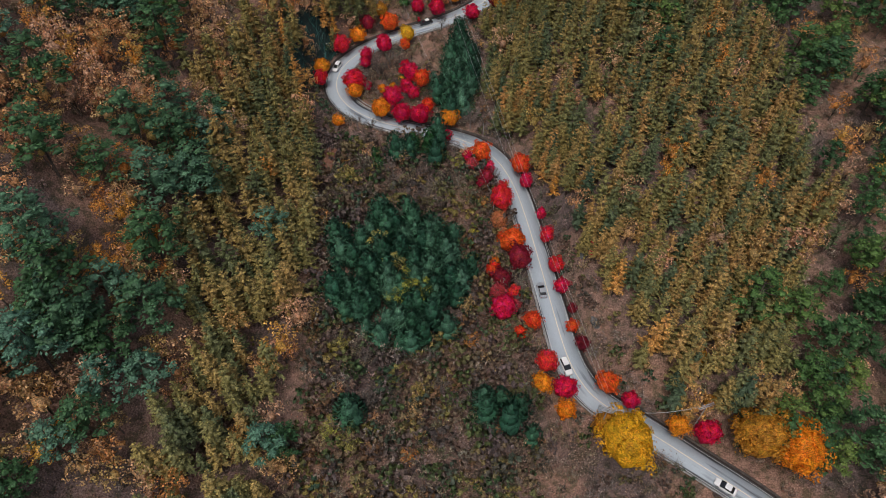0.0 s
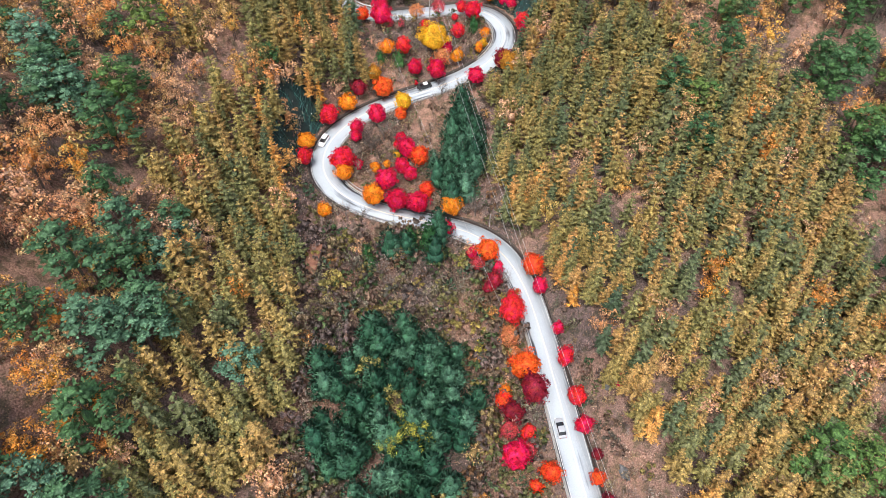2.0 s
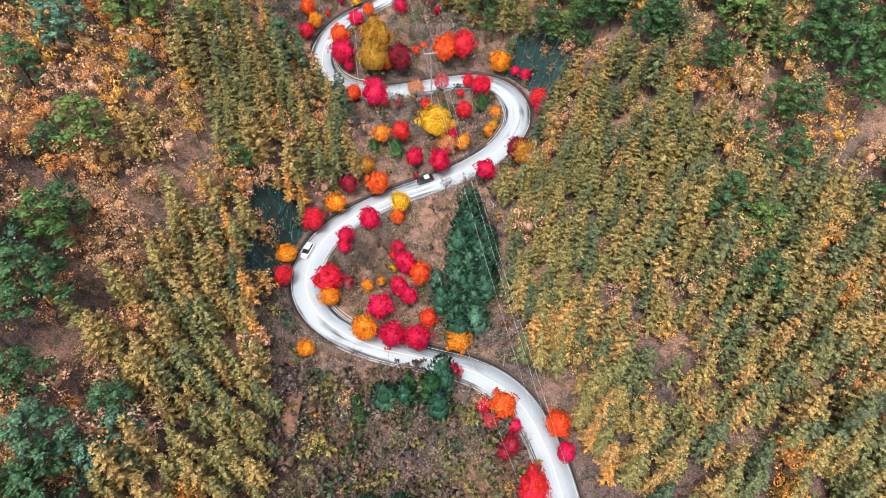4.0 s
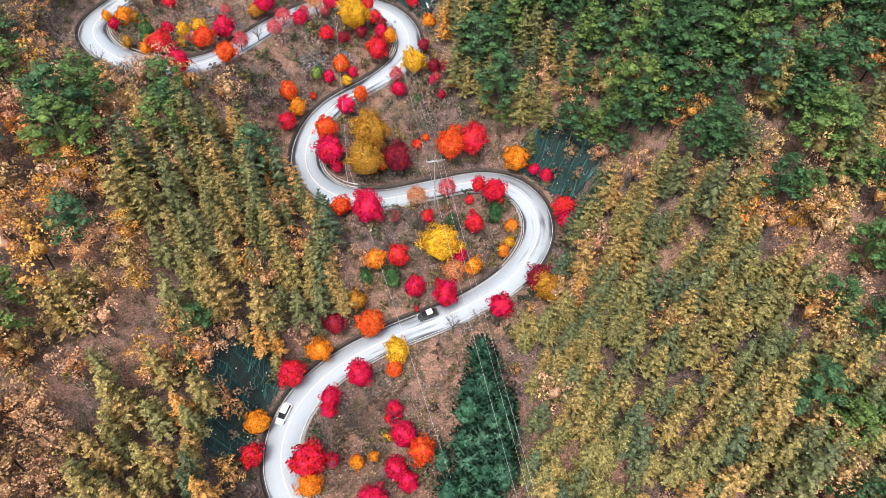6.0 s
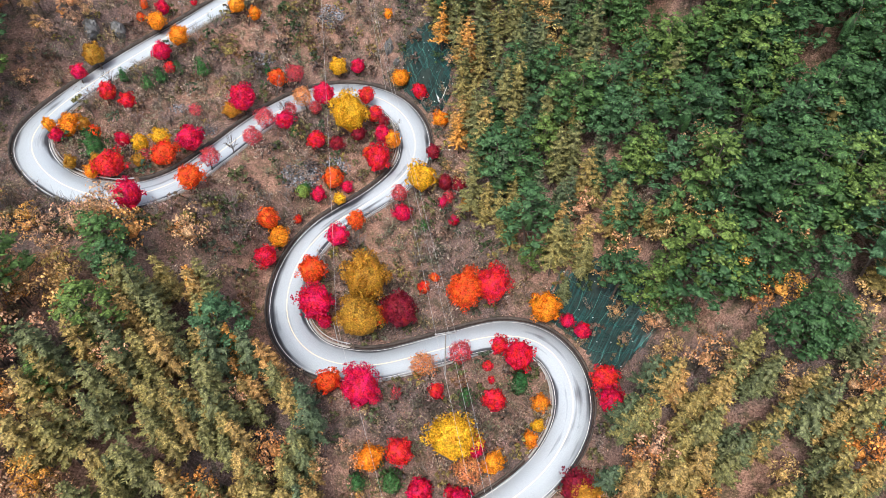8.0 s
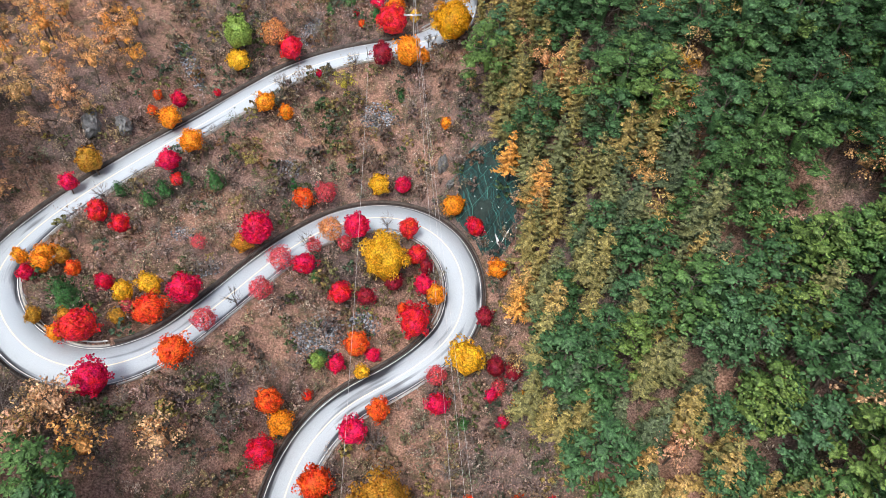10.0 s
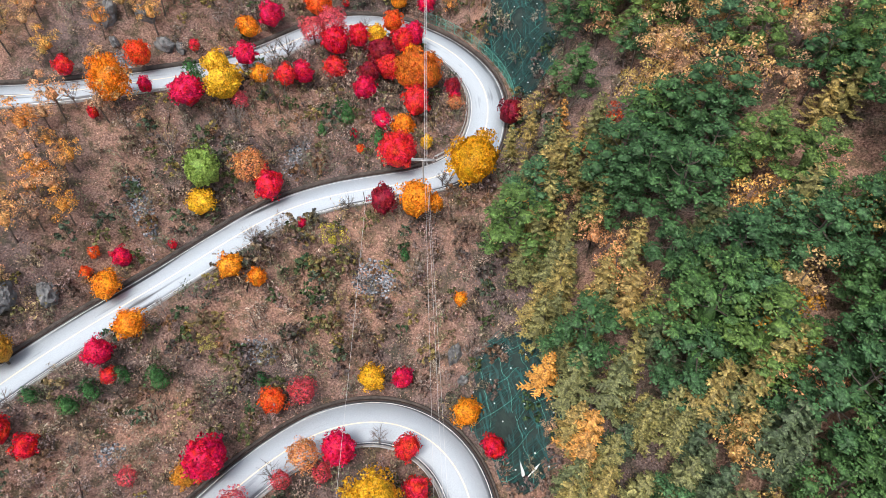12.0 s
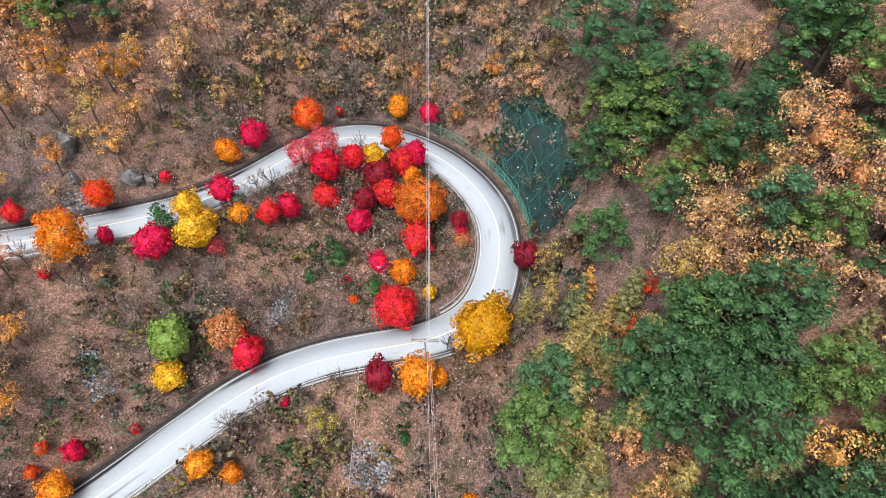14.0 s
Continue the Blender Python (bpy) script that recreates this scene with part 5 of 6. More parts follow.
# ---- walls and guard rails ----
def boxes(blocks):
    """Boxes as quads: centre, half sizes, turn about z."""
    vs, qs = [], []
    for k, (c, h, a) in enumerate(blocks):
        ca, sa = np.cos(a), np.sin(a)
        for sx, sy, sz in ((-1, -1, -1), (1, -1, -1), (1, 1, -1), (-1, 1, -1), (-1, -1, 1), (1, -1, 1), (1, 1, 1), (-1, 1, 1)):
            x, y = sx * h[0], sy * h[1]
            vs.append((c[0] + ca * x - sa * y, c[1] + sa * x + ca * y, c[2] + sz * h[2]))
        for q in ((0, 3, 2, 1), (4, 5, 6, 7), (0, 1, 5, 4), (1, 2, 6, 5), (2, 3, 7, 6), (3, 0, 4, 7)):
            qs.append([8 * k + n for n in q])
    return np.array(vs, float), np.array(qs)


_up = ground(ROAD[:, 0] + ROAD_LEFT[:, 0] * 10, ROAD[:, 1] + ROAD_LEFT[:, 1] * 10) - ground(ROAD[:, 0] - ROAD_LEFT[:, 0] * 10, ROAD[:, 1] - ROAD_LEFT[:, 1] * 10)
_up = np.convolve(np.pad(_up, 12, mode="edge"), np.ones(25) / 25, "valid")
SIDE = np.where(_up > 0, 1, -1)
_cuts = [0, *(np.flatnonzero(np.diff(SIDE)) + 1), len(ROAD)]
_runs = []
for _a, _b in zip(_cuts[:-1], _cuts[1:]):
    for _s in range(_a, _b, 48):
        if min(_s + 49, _b) - _s > 8:
            _runs.append((_s, min(_s + 49, _b), SIDE[_a]))
_post = mesh_from("rail_post", *boxes([((0, 0, 0.32), (0.05, 0.07, 0.42), 0)]), [STEEL])
for _a, _b, _s in _runs:
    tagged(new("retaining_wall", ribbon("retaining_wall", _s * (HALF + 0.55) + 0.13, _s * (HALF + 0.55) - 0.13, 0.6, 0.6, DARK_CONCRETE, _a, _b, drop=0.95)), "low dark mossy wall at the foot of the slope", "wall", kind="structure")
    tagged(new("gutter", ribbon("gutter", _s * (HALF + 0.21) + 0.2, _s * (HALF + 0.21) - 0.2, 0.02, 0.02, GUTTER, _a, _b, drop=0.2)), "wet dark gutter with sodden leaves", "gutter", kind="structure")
    tagged(new("kerb", ribbon("kerb", -_s * (HALF + 0.19) + 0.18, -_s * (HALF + 0.19) - 0.18, 0.13, 0.13, CONCRETE, _a, _b, drop=0.45)), "low weathered concrete kerb along the road", "kerb", kind="structure")
    rail = tagged(new("guard_rail"), "galvanised steel guard rail on the downhill edge", "guard rail", group="guard rails")
    rail.matrix_basis = pose(*ROAD[_a])
    me = ribbon("beam", -_s * (HALF + 0.62) + 0.04, -_s * (HALF + 0.62) - 0.04, 0.80, 0.80, STEEL, _a, _b, drop=0.32)
    _beam = child("beam", me, rail)
    _beam.matrix_parent_inverse = rail.matrix_basis.inverted()
    for k in range(_a + 1, _b, 4):
        p = child("post", _post, rail)
        p.matrix_parent_inverse = rail.matrix_basis.inverted()
        off = -_s * (HALF[k] + 0.74)
        p.matrix_basis = pose(ROAD[k, 0] + ROAD_LEFT[k, 0] * off, ROAD[k, 1] + ROAD_LEFT[k, 1] * off, ROAD[k, 2], 0, 0, math.degrees(math.atan2(ROAD_DIR[k, 1], ROAD_DIR[k, 0])))


# ---- green fence round the topmost bend ----
fence = tagged(new("fence"), "green chain-link fence round the outside of the bend", "fence")
fence.matrix_basis = pose(*ROAD[690])
_inv = fence.matrix_basis.inverted()
_fpost = mesh_from("fence_post", *tube([[0, 0, -0.3], [0, 0, 1.1], [0, 0, 2.4]], [0.07, 0.07, 0.07], 6), [GREEN_STEEL])
_fs = np.arange(673, 712)
_fo = -(HALF[_fs] + 1.75)
_fp = np.c_[ROAD[_fs, :2] + ROAD_LEFT[_fs] * _fo[:, None], ROAD[_fs, 2]]
for k in range(0, len(_fs), 2):
    p = child("post", _fpost, fence)
    p.matrix_parent_inverse = _inv
    p.matrix_basis = pose(*_fp[k])
for _z in (0.15, 1.2, 2.35):
    child("rail", mesh_from("fence_rail", *tube(_fp + [0, 0, _z], np.full(len(_fp), 0.05), 4), [GREEN_STEEL]), fence).matrix_parent_inverse = _inv
_mesh = []
for k in range(len(_fp) - 1):
    for f in (0.0, 0.25, 0.5, 0.75):
        a, b = _fp[k] + (_fp[k + 1] - _fp[k]) * f, _fp[k] + (_fp[k + 1] - _fp[k]) * (f + 0.5)
        _mesh.append(tube([a + [0, 0, 0.15], (a + b) / 2 + [0, 0, 1.25], b + [0, 0, 2.35]], [0.016] * 3, 3))
        _mesh.append(tube([b + [0, 0, 0.15], (a + b) / 2 + [0, 0, 1.25], a + [0, 0, 2.35]], [0.016] * 3, 3))
child("wire_mesh", mesh_from("wire_mesh", *joined(_mesh), [GREEN_STEEL]), fence).matrix_parent_inverse = _inv


# ---- rockfall nets ----
MOSSY_ROCK = plain("mossy_rock_face", (0.004, 0.014, 0.013), (0.024, 0.046, 0.040), 0.7, 0.85, 0.0, 0.8)


def rockfall_net(cx, cy, along, across, turn, seed):
    """A drape of netting over the cut slope: strands both ways, thicker folds, ropes with pale anchor plates."""
    r = np.random.default_rng(seed)
    root = tagged(new("rockfall_net"), "dark green rockfall netting draped over the rock slope", "net", group="rockfall nets")
    root.matrix_basis = pose(cx, cy, ground(cx, cy)[0])
    inv = root.matrix_basis.inverted()
    ca, sa = math.cos(radians(turn)), math.sin(radians(turn))

    def place(u, v, lift):
        x, y = cx + ca * u - sa * v, cy + sa * u + ca * v
        i, d = near_road(x, y)
        return np.c_[x, y, ground(x, y) + lift + 0.12 * lumps(x, y, 1.1)], d > HALF[i] + 1.6

    def strands(step, width, lift, flip, ragged):
        vs, qs = [], []
        for s in np.arange(-(across if flip else along) / 2, (across if flip else along) / 2, step):
            half = (along if flip else across) / 2 * np.sqrt(max(0.05, 1 - (2 * s / (across if flip else along)) ** 4)) * r.uniform(1 - ragged, 1)
            t = np.arange(-half, half, 0.6)
            w = s + 0.5 * lumps(t, np.full(len(t), s * 5), 1.5)
            u, v = (t, w) if flip else (w, t)
            p, ok = place(u, v, lift)
            for k in range(len(t) - 1):
                if ok[k] and ok[k + 1] and lumps(p[k:k + 1, 0], p[k:k + 1, 1], 2.2)[0] > -0.42:
                    e = (np.array([-sa, ca, 0]) if flip else np.array([ca, sa, 0])) * width / 2
                    n = len(vs)
                    vs += [p[k] - e, p[k] + e, p[k + 1] + e, p[k + 1] - e]
                    qs.append([n, n + 1, n + 2, n + 3])
        return np.array(vs), np.array(qs)

    child("netting", mesh_from("netting", *joined([strands(0.36, 0.12, 0.62, True, 0.4), strands(0.36, 0.12, 0.66, False, 0.4)]), [NET]), root).matrix_parent_inverse = inv
    du, dv = np.meshgrid(np.linspace(-along / 2, along / 2, 24), np.linspace(-across / 2, across / 2, 36))
    p, ok = place(du.ravel(), dv.ravel(), 0.40)
    p[:, 2] += 0.3 * np.abs(lumps(p[:, 0] * 3, p[:, 1] * 3, 1.3)) - 0.1
    keep = ok & ((2 * du.ravel() / along) ** 2 + (2 * dv.ravel() / across) ** 2 < 0.95 + 0.4 * lumps(p[:, 0], p[:, 1], 2.5))
    i = (np.arange(35)[:, None] * 24 + np.arange(23)[None]).ravel()
    quads = np.stack([i, i + 1, i + 25, i + 24], 1)
    quads = quads[keep[quads].all(1)]
    tagged(new("rock_face", mesh_from("rock_face", p, quads, [MOSSY_ROCK])), "dark mossy rock face under the netting", "rock", kind="structure")
    fold = child("fold", mesh_from("fold", *strands(2.6, 0.3, 0.76, False, 0.6), [NET]), root, "bunched folds of netting")
    fold.matrix_parent_inverse = inv
    rope = child("rope", mesh_from("rope", *joined([strands(3.1, 0.05, 0.82, True, 0.05), strands(3.1, 0.05, 0.82, False, 0.05)]), [GREEN_STEEL]), root)
    rope.matrix_parent_inverse = inv
    for net_part in (fold, rope):
        tagged(net_part, kind="stuff")
    plate_me = mesh_from("anchor_plate", *boxes([((0, 0, 0.85), (0.11, 0.11, 0.03), 0.4)]), [WHITE_LINE])
    for u in np.arange(-along / 2 + 1, along / 2, 3.1):
        for v in np.arange(-across / 2 + 1, across / 2, 3.1):
            p, ok = place(np.array([u + r.normal(0, 0.3)]), np.array([v + r.normal(0, 0.3)]), 0.0)
            if ok[0] and (2 * u / along) ** 2 + (2 * v / across) ** 2 < 1.1:
                a = child("anchor_plate", plate_me, root)
                a.matrix_parent_inverse = inv
                a.matrix_basis = pose(*p[0])


rockfall_net(-41, 185, 12, 26, -12, 1)
rockfall_net(25, 243, 22, 19, -38, 2)
rockfall_net(-9, 308, 13, 22, 25, 3)
rockfall_net(-17, 379, 12, 27, 28, 4)
_v, _q = [], []
for _a, _b, _w in (((-7.4, 301.6), (-6.3, 298.9), 0.4), ((-6.3, 298.9), (-4.6, 300.2), 0.4)):
    _d = np.array([_b[0] - _a[0], _b[1] - _a[1]])
    _s = np.array([-_d[1], _d[0]]) / np.linalg.norm(_d) * _w / 2
    _f = np.array([(_a[0], _a[1]), (_a[0] + _d[0] * 0.7 + _s[0], _a[1] + _d[1] * 0.7 + _s[1]), _b, (_a[0] + _d[0] * 0.7 - _s[0], _a[1] + _d[1] * 0.7 - _s[1])])
    _n = len(_v)
    for _dz in (0.95, 1.03):
        _v += [(*p, ground(*p)[0] + _dz) for p in _f]
    _q += [[_n + 4, _n + 5, _n + 6, _n + 7], [_n + 3, _n + 2, _n + 1, _n]] + [[_n + k, _n + (k + 1) % 4, _n + 4 + (k + 1) % 4, _n + 4 + k] for k in range(4)]
tagged(new("white_sheet", mesh_from("white_sheet", _v, _q, [WHITE_LINE])), "torn white sheet bent into a V on the netting", "sheet")


# ---- stones ----
def stone(r):
    """A rough angular stone, one metre across."""
    bm = bmesh.new()
    bmesh.ops.create_icosphere(bm, subdivisions=1, radius=0.5)
    for v in bm.verts:
        v.co *= r.uniform(0.65, 1.15)
        v.co.z *= 0.7
    out = [np.array(v.co) for v in bm.verts], [[v.index for v in f.verts] for f in bm.faces]
    bm.free()
    return out


_sr = np.random.default_rng(12)
STONES = [stone(_sr) for _ in range(6)]


def scree(cx, cy, rx, ry, turn, count, size):
    vs, fs, n = [], [], 0
    while count:
        u, v = _sr.uniform(-1, 1, 2)
        if u * u + v * v > 1.0 or u * u + v * v > _sr.uniform(0.3, 1.2):
            continue
        a = radians(turn)
        x, y = cx + math.cos(a) * u * rx - math.sin(a) * v * ry, cy + math.sin(a) * u * rx + math.cos(a) * v * ry
        sv, sf = STONES[_sr.integers(6)]
        s, b = size * _sr.uniform(0.5, 1.6), _sr.uniform(0, 6.28)
        m = np.array([[math.cos(b), -math.sin(b), 0], [math.sin(b), math.cos(b), 0], [0, 0, 1]]) * s
        vs.append(np.array(sv) @ m.T + [x, y, ground(x, y)[0] + 0.1 * s])
        fs += [[k + n for k in f] for f in sf]
        n += len(sv)
        count -= 1
    me = bpy.data.meshes.new("scree")
    me.from_pydata(np.vstack(vs).tolist(), [], fs)
    me.materials.append(STONE_PILE)
    tagged(new("scree", me), "heap of loose grey stones on the slope", "stones", kind="stuff")


STONE_PILE, _nodes, _links, _bsdf = shader("loose_grey_stones")
_r = ramp(_nodes, [(0, (0.025, 0.028, 0.033)), (0.5, (0.11, 0.12, 0.135)), (1, (0.36, 0.38, 0.42))])
_links.new(_nodes.new("ShaderNodeNewGeometry").outputs["Random Per Island"], _r.inputs[0])
_links.new(_r.outputs[0], _bsdf.inputs["Base Color"])
_bsdf.inputs["Roughness"].default_value = 0.85
scree(-36.5, 275.5, 5.2, 3.4, 40, 620, 0.42)
scree(-29.5, 280, 3.2, 2.2, 10, 220, 0.40)
scree(-35.3, 326.4, 4.0, 3.6, 0, 620, 0.36)
scree(-54.5, 346.5, 1.7, 4.6, -15, 300, 0.36)
scree(-76.5, 329.5, 1.9, 6.0, 38, 380, 0.38)
scree(-51, 311, 3.4, 2.4, 0, 160, 0.36)
scree(-90, 354.5, 2.6, 2.4, 0, 200, 0.40)
scree(-66, 291, 2.4, 2.0, 0, 120, 0.34)
scree(-59, 284, 3.2, 2.2, 40, 160, 0.3)


def outcrop(x, y, w, h, seed):
    """A jagged rock face standing out of the slope."""
    r = np.random.default_rng(seed)
    bm = bmesh.new()
    bmesh.ops.create_icosphere(bm, subdivisions=3, radius=1.0)
    for v in bm.verts:
        q = v.co.copy()
        k = 1 + 0.45 * noise.noise(q * 1.6 + Vector((seed, 0, 0))) + 0.25 * noise.noise(q * 4.0 + Vector((0, seed, 0)))
        v.co = Vector((round(q.x * k * 3) / 3 * 0.5 + q.x * k * 0.5, q.y * k, q.z * k))
        v.co.x *= w / 2
        v.co.y *= w / 3
        v.co.z *= h / 2
    bmesh.ops.transform(bm, matrix=pose(x, y, ground(x, y)[0] + h * 0.15, r.uniform(-20, 20), r.uniform(-15, 15), r.uniform(0, 360)), verts=bm.verts)
    me = bpy.data.meshes.new("rock_outcrop")
    bm.to_mesh(me)
    bm.free()
    me.materials.append(ROCK)
    tagged(new("rock_outcrop", me), "dark wet jagged rock standing out of the slope", "rock", group="rock outcrops")


for _k, (_x, _y, _w, _h) in enumerate([(-92.5, 361, 4, 5), (-87, 363.5, 3.5, 4), (-83.5, 361, 3.2, 3.2), (-81, 362, 2.4, 2.4), (-88.5, 308, 4.5, 4), (-84, 311, 4, 3.6), (-19.5, 315.5, 2.4, 4.5), (-91, 357.5, 2, 2.6), (-17.5, 312.5, 2, 2.2), (36, 108, 3, 1.6), (37, 90, 3, 1.8)]):
    outcrop(_x, _y, _w, _h, _k + 3)


# ---- power line ----
def pole(x, y, tall, turn, arms=1, thick=0.17, mat=CONCRETE, lean=0.0):
    root = tagged(new("utility_pole"), "pale concrete utility pole with a steel crossarm" if arms else "thin dark telephone pole", "utility pole", group="utility poles")
    root.matrix_basis = pose(x, y, ground(x, y)[0], lean, 0, turn)
    child("shaft", mesh_from("shaft", *tube([[0, 0, -0.5], [0, 0, tall / 2], [0, 0, tall]], [thick, thick * 0.85, thick * 0.65], 8), [mat], smooth_faces=True), root)
    for k in range(arms):
        z = tall - 0.35 - 1.1 * k
        arm = child("crossarm", mesh_from("crossarm", *boxes([((0, 0.16, z), (1.9, 0.07, 0.08), 0), ((0, -0.16, z), (1.9, 0.07, 0.08), 0)]), [STEEL]), root, "galvanised steel crossarm")
        ins = mesh_from("insulator", *tube([[0, 0, 0], [0, 0, 0.1], [0, 0, 0.2], [0, 0, 0.3]], [0.05, 0.09, 0.06, 0.05], 6), [WHITE_LINE])
        for u in (-1.7, 0.5, 1.7):
            i = child("insulator", ins, arm, "white porcelain insulator")
            i.matrix_basis = pose(u, 0.16, z + 0.07)
    m = root.matrix_basis
    return [m @ Vector((u, 0.16, tall)) for u in (-1.7, 0.5, 1.7)]


def cable(ends, sag, radius, label):
    for a, b in ends:
        t = np.linspace(0, 1, 33)[:, None]
        p = np.array(a) * (1 - t) + np.array(b) * t
        p[:, 2] -= sag * 4 * (t * (1 - t))[:, 0]
        tagged(new("power_line", mesh_from("power_line", *tube(p, np.full(33, radius), 4), [WIRE])), label, "cable", group="cables")


_E, _D = pole(55.5, 64.5, 11.5, 20), pole(34.2, 63.2, 12.0, -20, 2)
_B, _C = pole(-4.4, 232.6, 14.9, 12), pole(-28.8, 338.5, 12.5, 8)
_F = [Vector((-44.5 + u, 425, 88)) for u in (-0.1, 0.0, 0.1)]
cable(list(zip(_E, _D)) + list(zip(_D, _B)), 3.0, 0.022, "thin pale power line sagging over the valley")
_M = [_C[1] + (v - _C[1]) * 0.12 for v in _C]
cable(list(zip(_B, _M)), 2.2, 0.017, "thin pale power line over the hairpins")
cable(list(zip(_M, _F)), 1.5, 0.024, "thin pale power line climbing the slope")
_T = pole(12.1, 154.7, 5.5, 0, 0, 0.10)
_G, _H = pole(-38.9, 337.3, 5.0, 0, 0, 0.09, BARK, 6), pole(-25.3, 238, 7.5, 0, 0, 0.08, STEEL)
_J = pole(13.8, 124.5, 6.5, 0, 0, 0.09, STEEL)
cable([(_G[1], _H[1]), (_H[1], _J[1])], 2.0, 0.022, "thin telephone cable between poles")


# ---- cars ----
CAR_GLASS = plain("dark_tinted_glass", (0.012, 0.014, 0.016), (0.02, 0.022, 0.025), 1.0, 0.08, 0.0, 0.0)
TYRE = plain("black_rubber", (0.015, 0.015, 0.015), (0.03, 0.03, 0.03), 8.0, 0.85, 0.0, 0.1)
LAMP = plain("headlight_plastic", (0.75, 0.75, 0.72), (0.85, 0.85, 0.84), 2.0, 0.15, 0.0, 0.0)
TAIL = plain("red_tail_light", (0.35, 0.01, 0.01), (0.45, 0.02, 0.02), 2.0, 0.2, 0.0, 0.0)
PAINTS = {"white": plain("white_car_paint", (0.74, 0.74, 0.74), (0.80, 0.80, 0.80), 0.8, 0.22, 0.0, 0.0), "silver": plain("silver_car_paint", (0.45, 0.46, 0.48), (0.55, 0.56, 0.58), 0.8, 0.28, 0.5, 0.0),
    "dark": plain("dark_grey_car_paint", (0.03, 0.032, 0.036), (0.045, 0.047, 0.05), 0.8, 0.25, 0.2, 0.0)}


def hull(profile, taper=0.0):
    """A closed shell across from rounded cross-sections: rows of x, half width, bottom, top."""
    bm, rings = bmesh.new(), []
    for x, w, lo, hi in profile:
        m = (lo + hi) / 2
        rings.append([bm.verts.new(p) for p in ((x, -w * 0.9, lo), (x, -w, lo + 0.12), (x, -w, m), (x, -w * (0.94 - taper), hi - 0.06), (x, -w * (0.72 - taper), hi),
            (x, w * (0.72 - taper), hi), (x, w * (0.94 - taper), hi - 0.06), (x, w, m), (x, w, lo + 0.12), (x, w * 0.9, lo))])
    for a, b in zip(rings[:-1], rings[1:]):
        for k in range(10):
            bm.faces.new((a[k], a[(k + 1) % 10], b[(k + 1) % 10], b[k]))
    bm.faces.new(rings[0][::-1])
    bm.faces.new(rings[-1])
    bmesh.ops.recalc_face_normals(bm, faces=bm.faces)
    return bm


def slab(x0, x1, y0, y1, z0, z1):
    bm = bmesh.new()
    bmesh.ops.create_cube(bm, size=1, matrix=Matrix.Translation(((x0 + x1) / 2, (y0 + y1) / 2, (z0 + z1) / 2)) @ Matrix.Diagonal((x1 - x0, y1 - y0, z1 - z0, 1)))
    bmesh.ops.bevel(bm, geom=bm.edges[:], offset=0.02, segments=1, affect="EDGES")
    return bm


def car(x, y, paint, label, tall=1.5, back=False, lane=1.6, roof=None):
    i = near_road(np.array([x]), np.array([y]))[0][0]
    d, n = ROAD_DIR[i], ROAD_LEFT[i]
    off = (x - ROAD[i, 0]) * n[0] + (y - ROAD[i, 1]) * n[1]
    off = math.copysign(lane, off)
    slope = math.atan2(ROAD[i + 2, 2] - ROAD[i - 2, 2], 4)
    root = tagged(new("car"), label, "car", group="cars on the road")
    ang = math.degrees(math.atan2(d[1], d[0])) + (180 if back else 0)
    root.matrix_basis = pose(ROAD[i, 0] + n[0] * off, ROAD[i, 1] + n[1] * off, ROAD[i, 2] + 0.012, 0, 0, ang) @ pose(0, 0, 0, 0, math.degrees(-slope if not back else slope), 0)
    p = PAINTS[paint]
    body = part("body", hull([(-2.28, 0.78, 0.42, 0.82), (-2.2, 0.88, 0.26, 0.98), (-1.5, 0.92, 0.2, 1.0), (0.7, 0.92, 0.2, 0.98), (1.6, 0.9, 0.22, 0.9), (2.15, 0.84, 0.26, 0.78), (2.3, 0.7, 0.38, 0.62)]), p, root)
    part("cabin_glass", hull([(-2.0 if tall > 1.6 else -1.75, 0.78, 0.95, 1.05), (-1.65 if tall > 1.6 else -1.1, 0.8, 0.95, tall - 0.05), (0.1, 0.8, 0.95, tall - 0.03), (1.15, 0.8, 0.92, 1.0)], 0.06), CAR_GLASS, root, "dark tinted windows")
    part("roof", hull([(-1.75 if tall > 1.6 else -1.15, 0.66, tall - 0.09, tall - 0.02), (-0.5, 0.70, tall - 0.07, tall + 0.02), (0.2, 0.66, tall - 0.09, tall)], 0.02), PAINTS[roof] if roof else p, root)
    for sx in (-1.38, 1.38):
        for sy in (-0.82, 0.82):
            bm = bmesh.new()
            bmesh.ops.create_cone(bm, cap_ends=True, segments=18, radius1=0.33, radius2=0.33, depth=0.22, matrix=Matrix.Translation((sx, sy, 0.33)) @ Matrix.Rotation(radians(90), 4, "X"))
            w = part("wheel", bm, TYRE, root)
            bm = bmesh.new()
            bmesh.ops.create_cone(bm, cap_ends=True, segments=12, radius1=0.2, radius2=0.16, depth=0.24, matrix=Matrix.Translation((sx, sy, 0.33)) @ Matrix.Rotation(radians(90), 4, "X"))
            part("rim", bm, STEEL, w, "alloy rim")
    for sy in (-1, 1):
        part("headlight", slab(2.08, 2.26, sy * 0.62 - 0.16, sy * 0.62 + 0.16, 0.60, 0.74), LAMP, root, "clear headlight")
        part("tail_light", slab(-2.30, -2.18, sy * 0.68 - 0.12, sy * 0.68 + 0.12, 0.70, 0.86), TAIL, root, "red tail light")
        part("mirror", slab(0.78, 0.92, sy * 1.0 - 0.09, sy * 1.0 + 0.09, 0.95, 1.08), p, root)


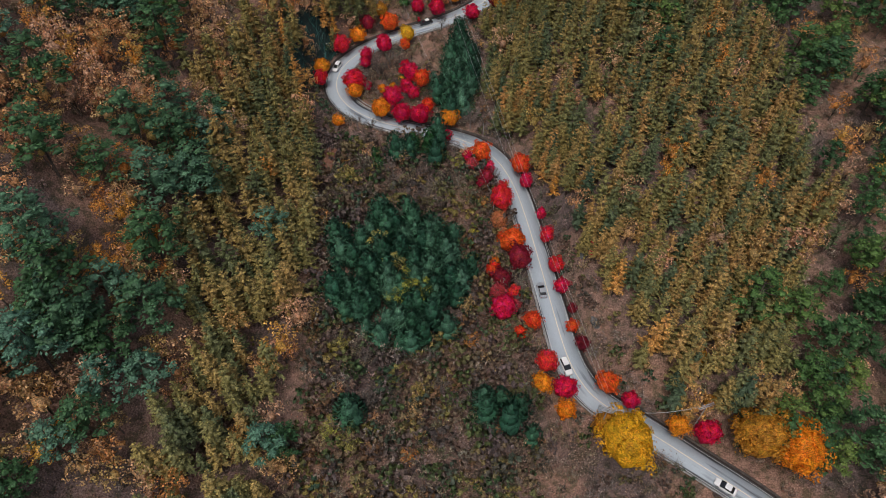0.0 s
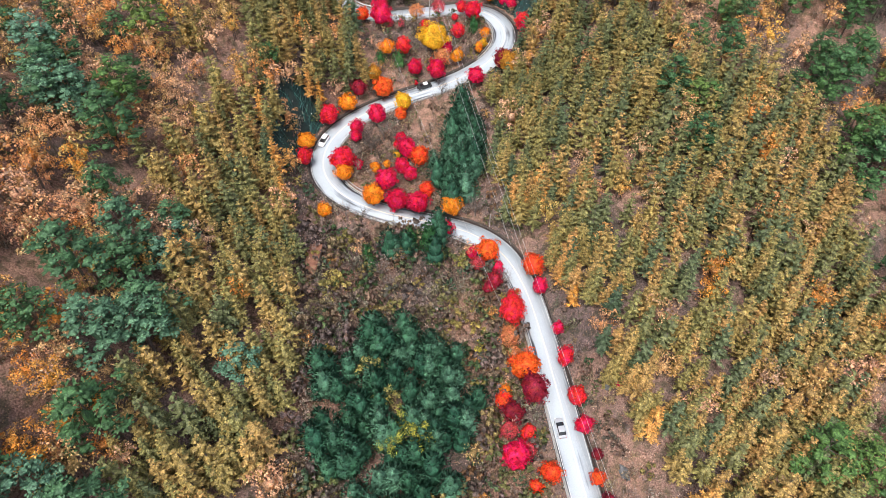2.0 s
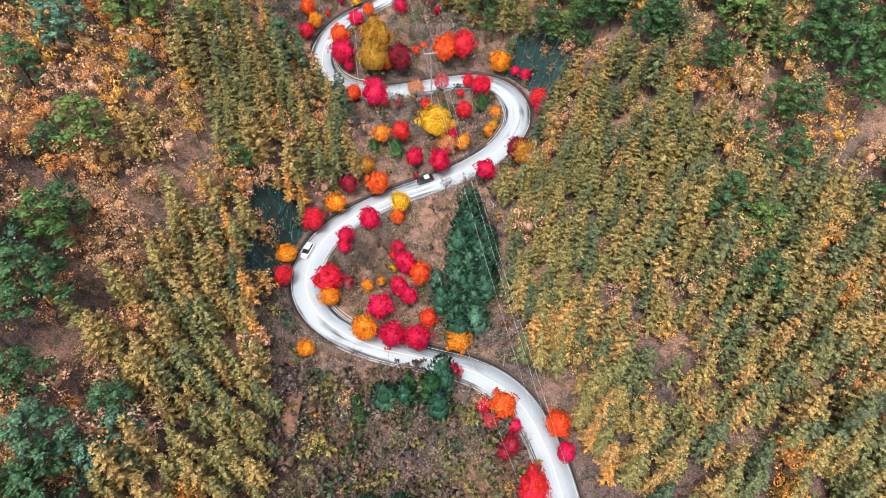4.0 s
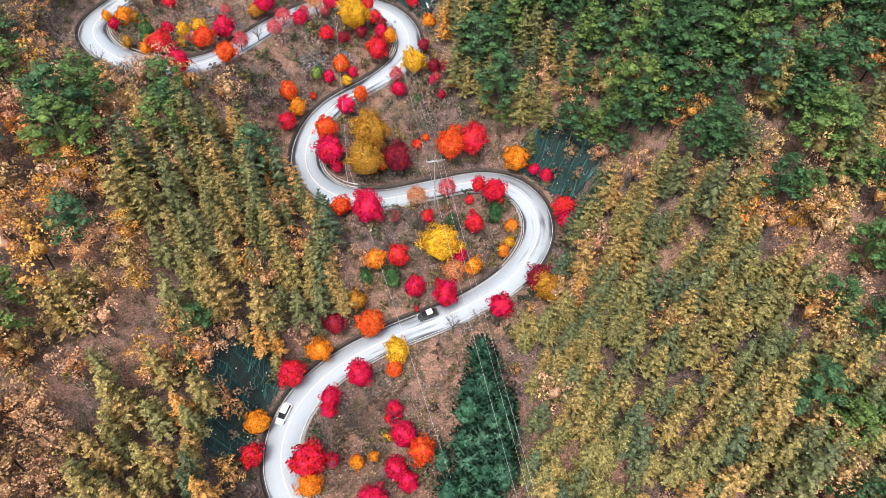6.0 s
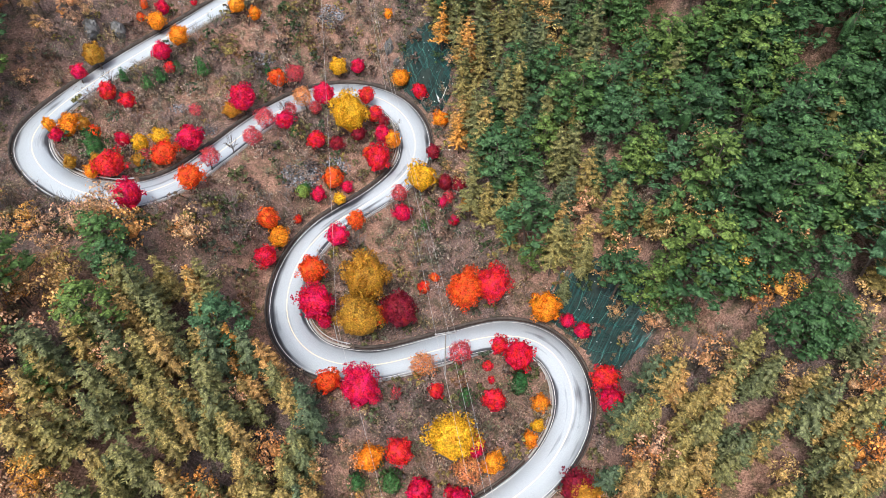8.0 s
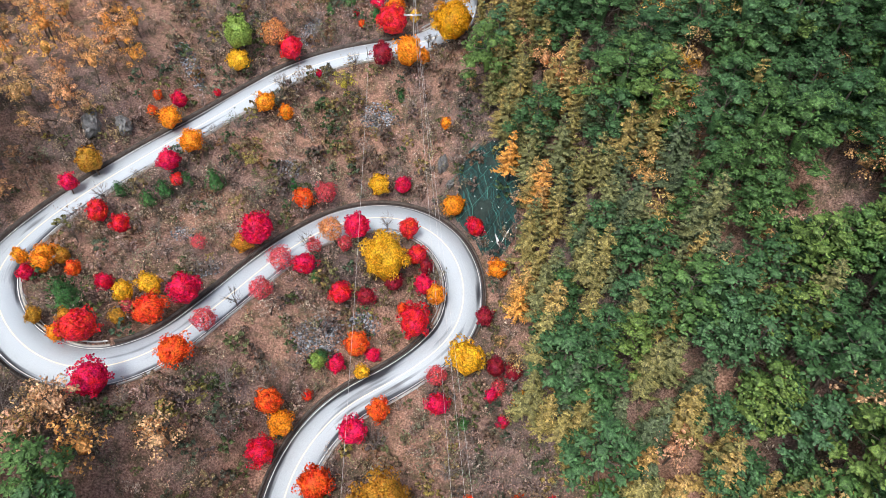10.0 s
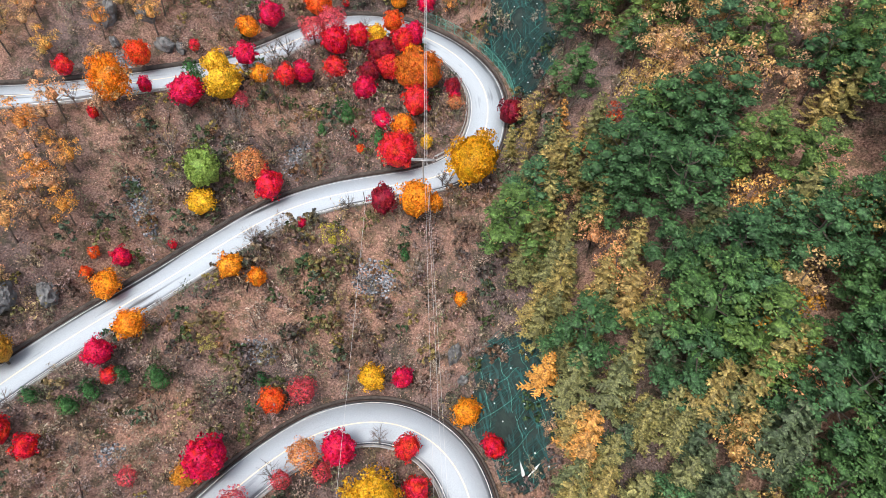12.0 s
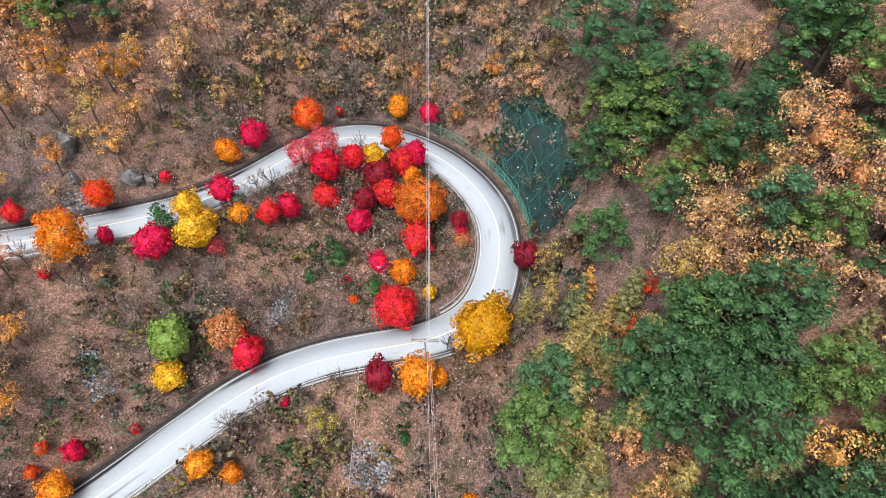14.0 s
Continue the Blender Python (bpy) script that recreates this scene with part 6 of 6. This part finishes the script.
car(26.2, 100.2, "silver", "silver saloon car with dark windows driving on the road", 1.45)
car(-33.7, 184.4, "white", "white estate car on the damp bend", 1.68, back=True)
car(-5.2, 205.5, "dark", "dark car with a pale roof on the road", 1.5, back=True, roof="white")
car(27.7, 79.0, "white", "white van-like car beside red maples", 1.75, back=True)
car(59.5, 51.3, "white", "white car low in the valley", 1.5)


# ---- road sign and shed ----
sign = tagged(new("road_sign"), "green road sign on a steel post beside the bend", "road sign")
sign.matrix_basis = pose(-8, 282.5, ground(-8, 282.5)[0], 0, 0, 35)
child("post", mesh_from("post", *tube([[0, 0, -0.3], [0, 0, 1.3], [0, 0, 2.6]], [0.05] * 3, 6), [STEEL]), sign)
_panel = part("panel", slab(-0.75, 0.75, -0.07, -0.02, 1.8, 2.6), plain("green_sign_face", (0.01, 0.22, 0.17), (0.02, 0.28, 0.21), 1.0, 0.4, 0, 0), sign, "green panel")
part("bar", slab(-0.5, 0.5, -0.084, -0.066, 2.25, 2.36), WHITE_LINE, _panel, "white bar of unreadable writing")
part("bar", slab(-0.5, 0.3, -0.084, -0.066, 2.02, 2.12), WHITE_LINE, _panel, "white bar of unreadable writing")

shed = tagged(new("shed"), "long low shed with a rusty iron roof among larches", "shed")
shed.matrix_basis = pose(-33.2, 142.4, ground(-33.2, 142.4)[0] + 0.5, 0, 0, -4)
part("wall", slab(-1.3, 1.3, -4.6, 4.6, -1.2, 1.9), CONCRETE, shed)
for _s in (-1, 1):
    bm = slab(-0.95, 0.95, -5.0, 5.0, -0.03, 0.03)
    bmesh.ops.transform(bm, matrix=Matrix.Translation((_s * 0.8, 0, 2.15)) @ Matrix.Rotation(radians(18 * _s), 4, "Y"), verts=bm.verts)
    _roof = part("roof_slope", bm, RUST, shed, "rusty iron sheet")
    for k in range(-4, 5):
        bm = slab(-0.95, 0.95, k * 1.1 - 0.04, k * 1.1 + 0.04, 0.025, 0.07)
        bmesh.ops.transform(bm, matrix=Matrix.Translation((_s * 0.8, 0, 2.15)) @ Matrix.Rotation(radians(18 * _s), 4, "Y"), verts=bm.verts)
        part("seam", bm, RUST, _roof)


# ---- fallen leaves on the open ground ----
_lr = np.random.default_rng(5)
_lx, _ly = _lr.uniform(-102, 50, 170000), _lr.uniform(40, 420, 170000)
_i, _d = near_road(_lx, _ly)
_ok = (_lx > np.vectorize(west_edge)(_ly) - 6) & (_lx < np.vectorize(east_edge)(_ly) + 6) & (_d > HALF[_i] + 0.5)
_lx, _ly = _lx[_ok], _ly[_ok]
_v, _q, _n = leaves(_lr, np.c_[_lx, _ly, ground(_lx, _ly) + 0.07], np.tile([0, 0, 1.0], (len(_lx), 1)), 0.13, 0.8, 0.2)
_lm = leaf_material("fallen_leaves", [(0.30, 0.19, 0.15), (0.16, 0.10, 0.08), (0.44, 0.33, 0.29), (0.30, 0.12, 0.07), (0.26, 0.19, 0.17), (0.40, 0.24, 0.14)], "tint", 0.0, 0)
tagged(new("fallen_leaves", mesh_from("fallen_leaves", _v, _q, [_lm], tint=np.repeat(_lr.random(len(_lx)), 4))), "brown and tan fallen leaves scattered over the banks", "leaves", kind="stuff")
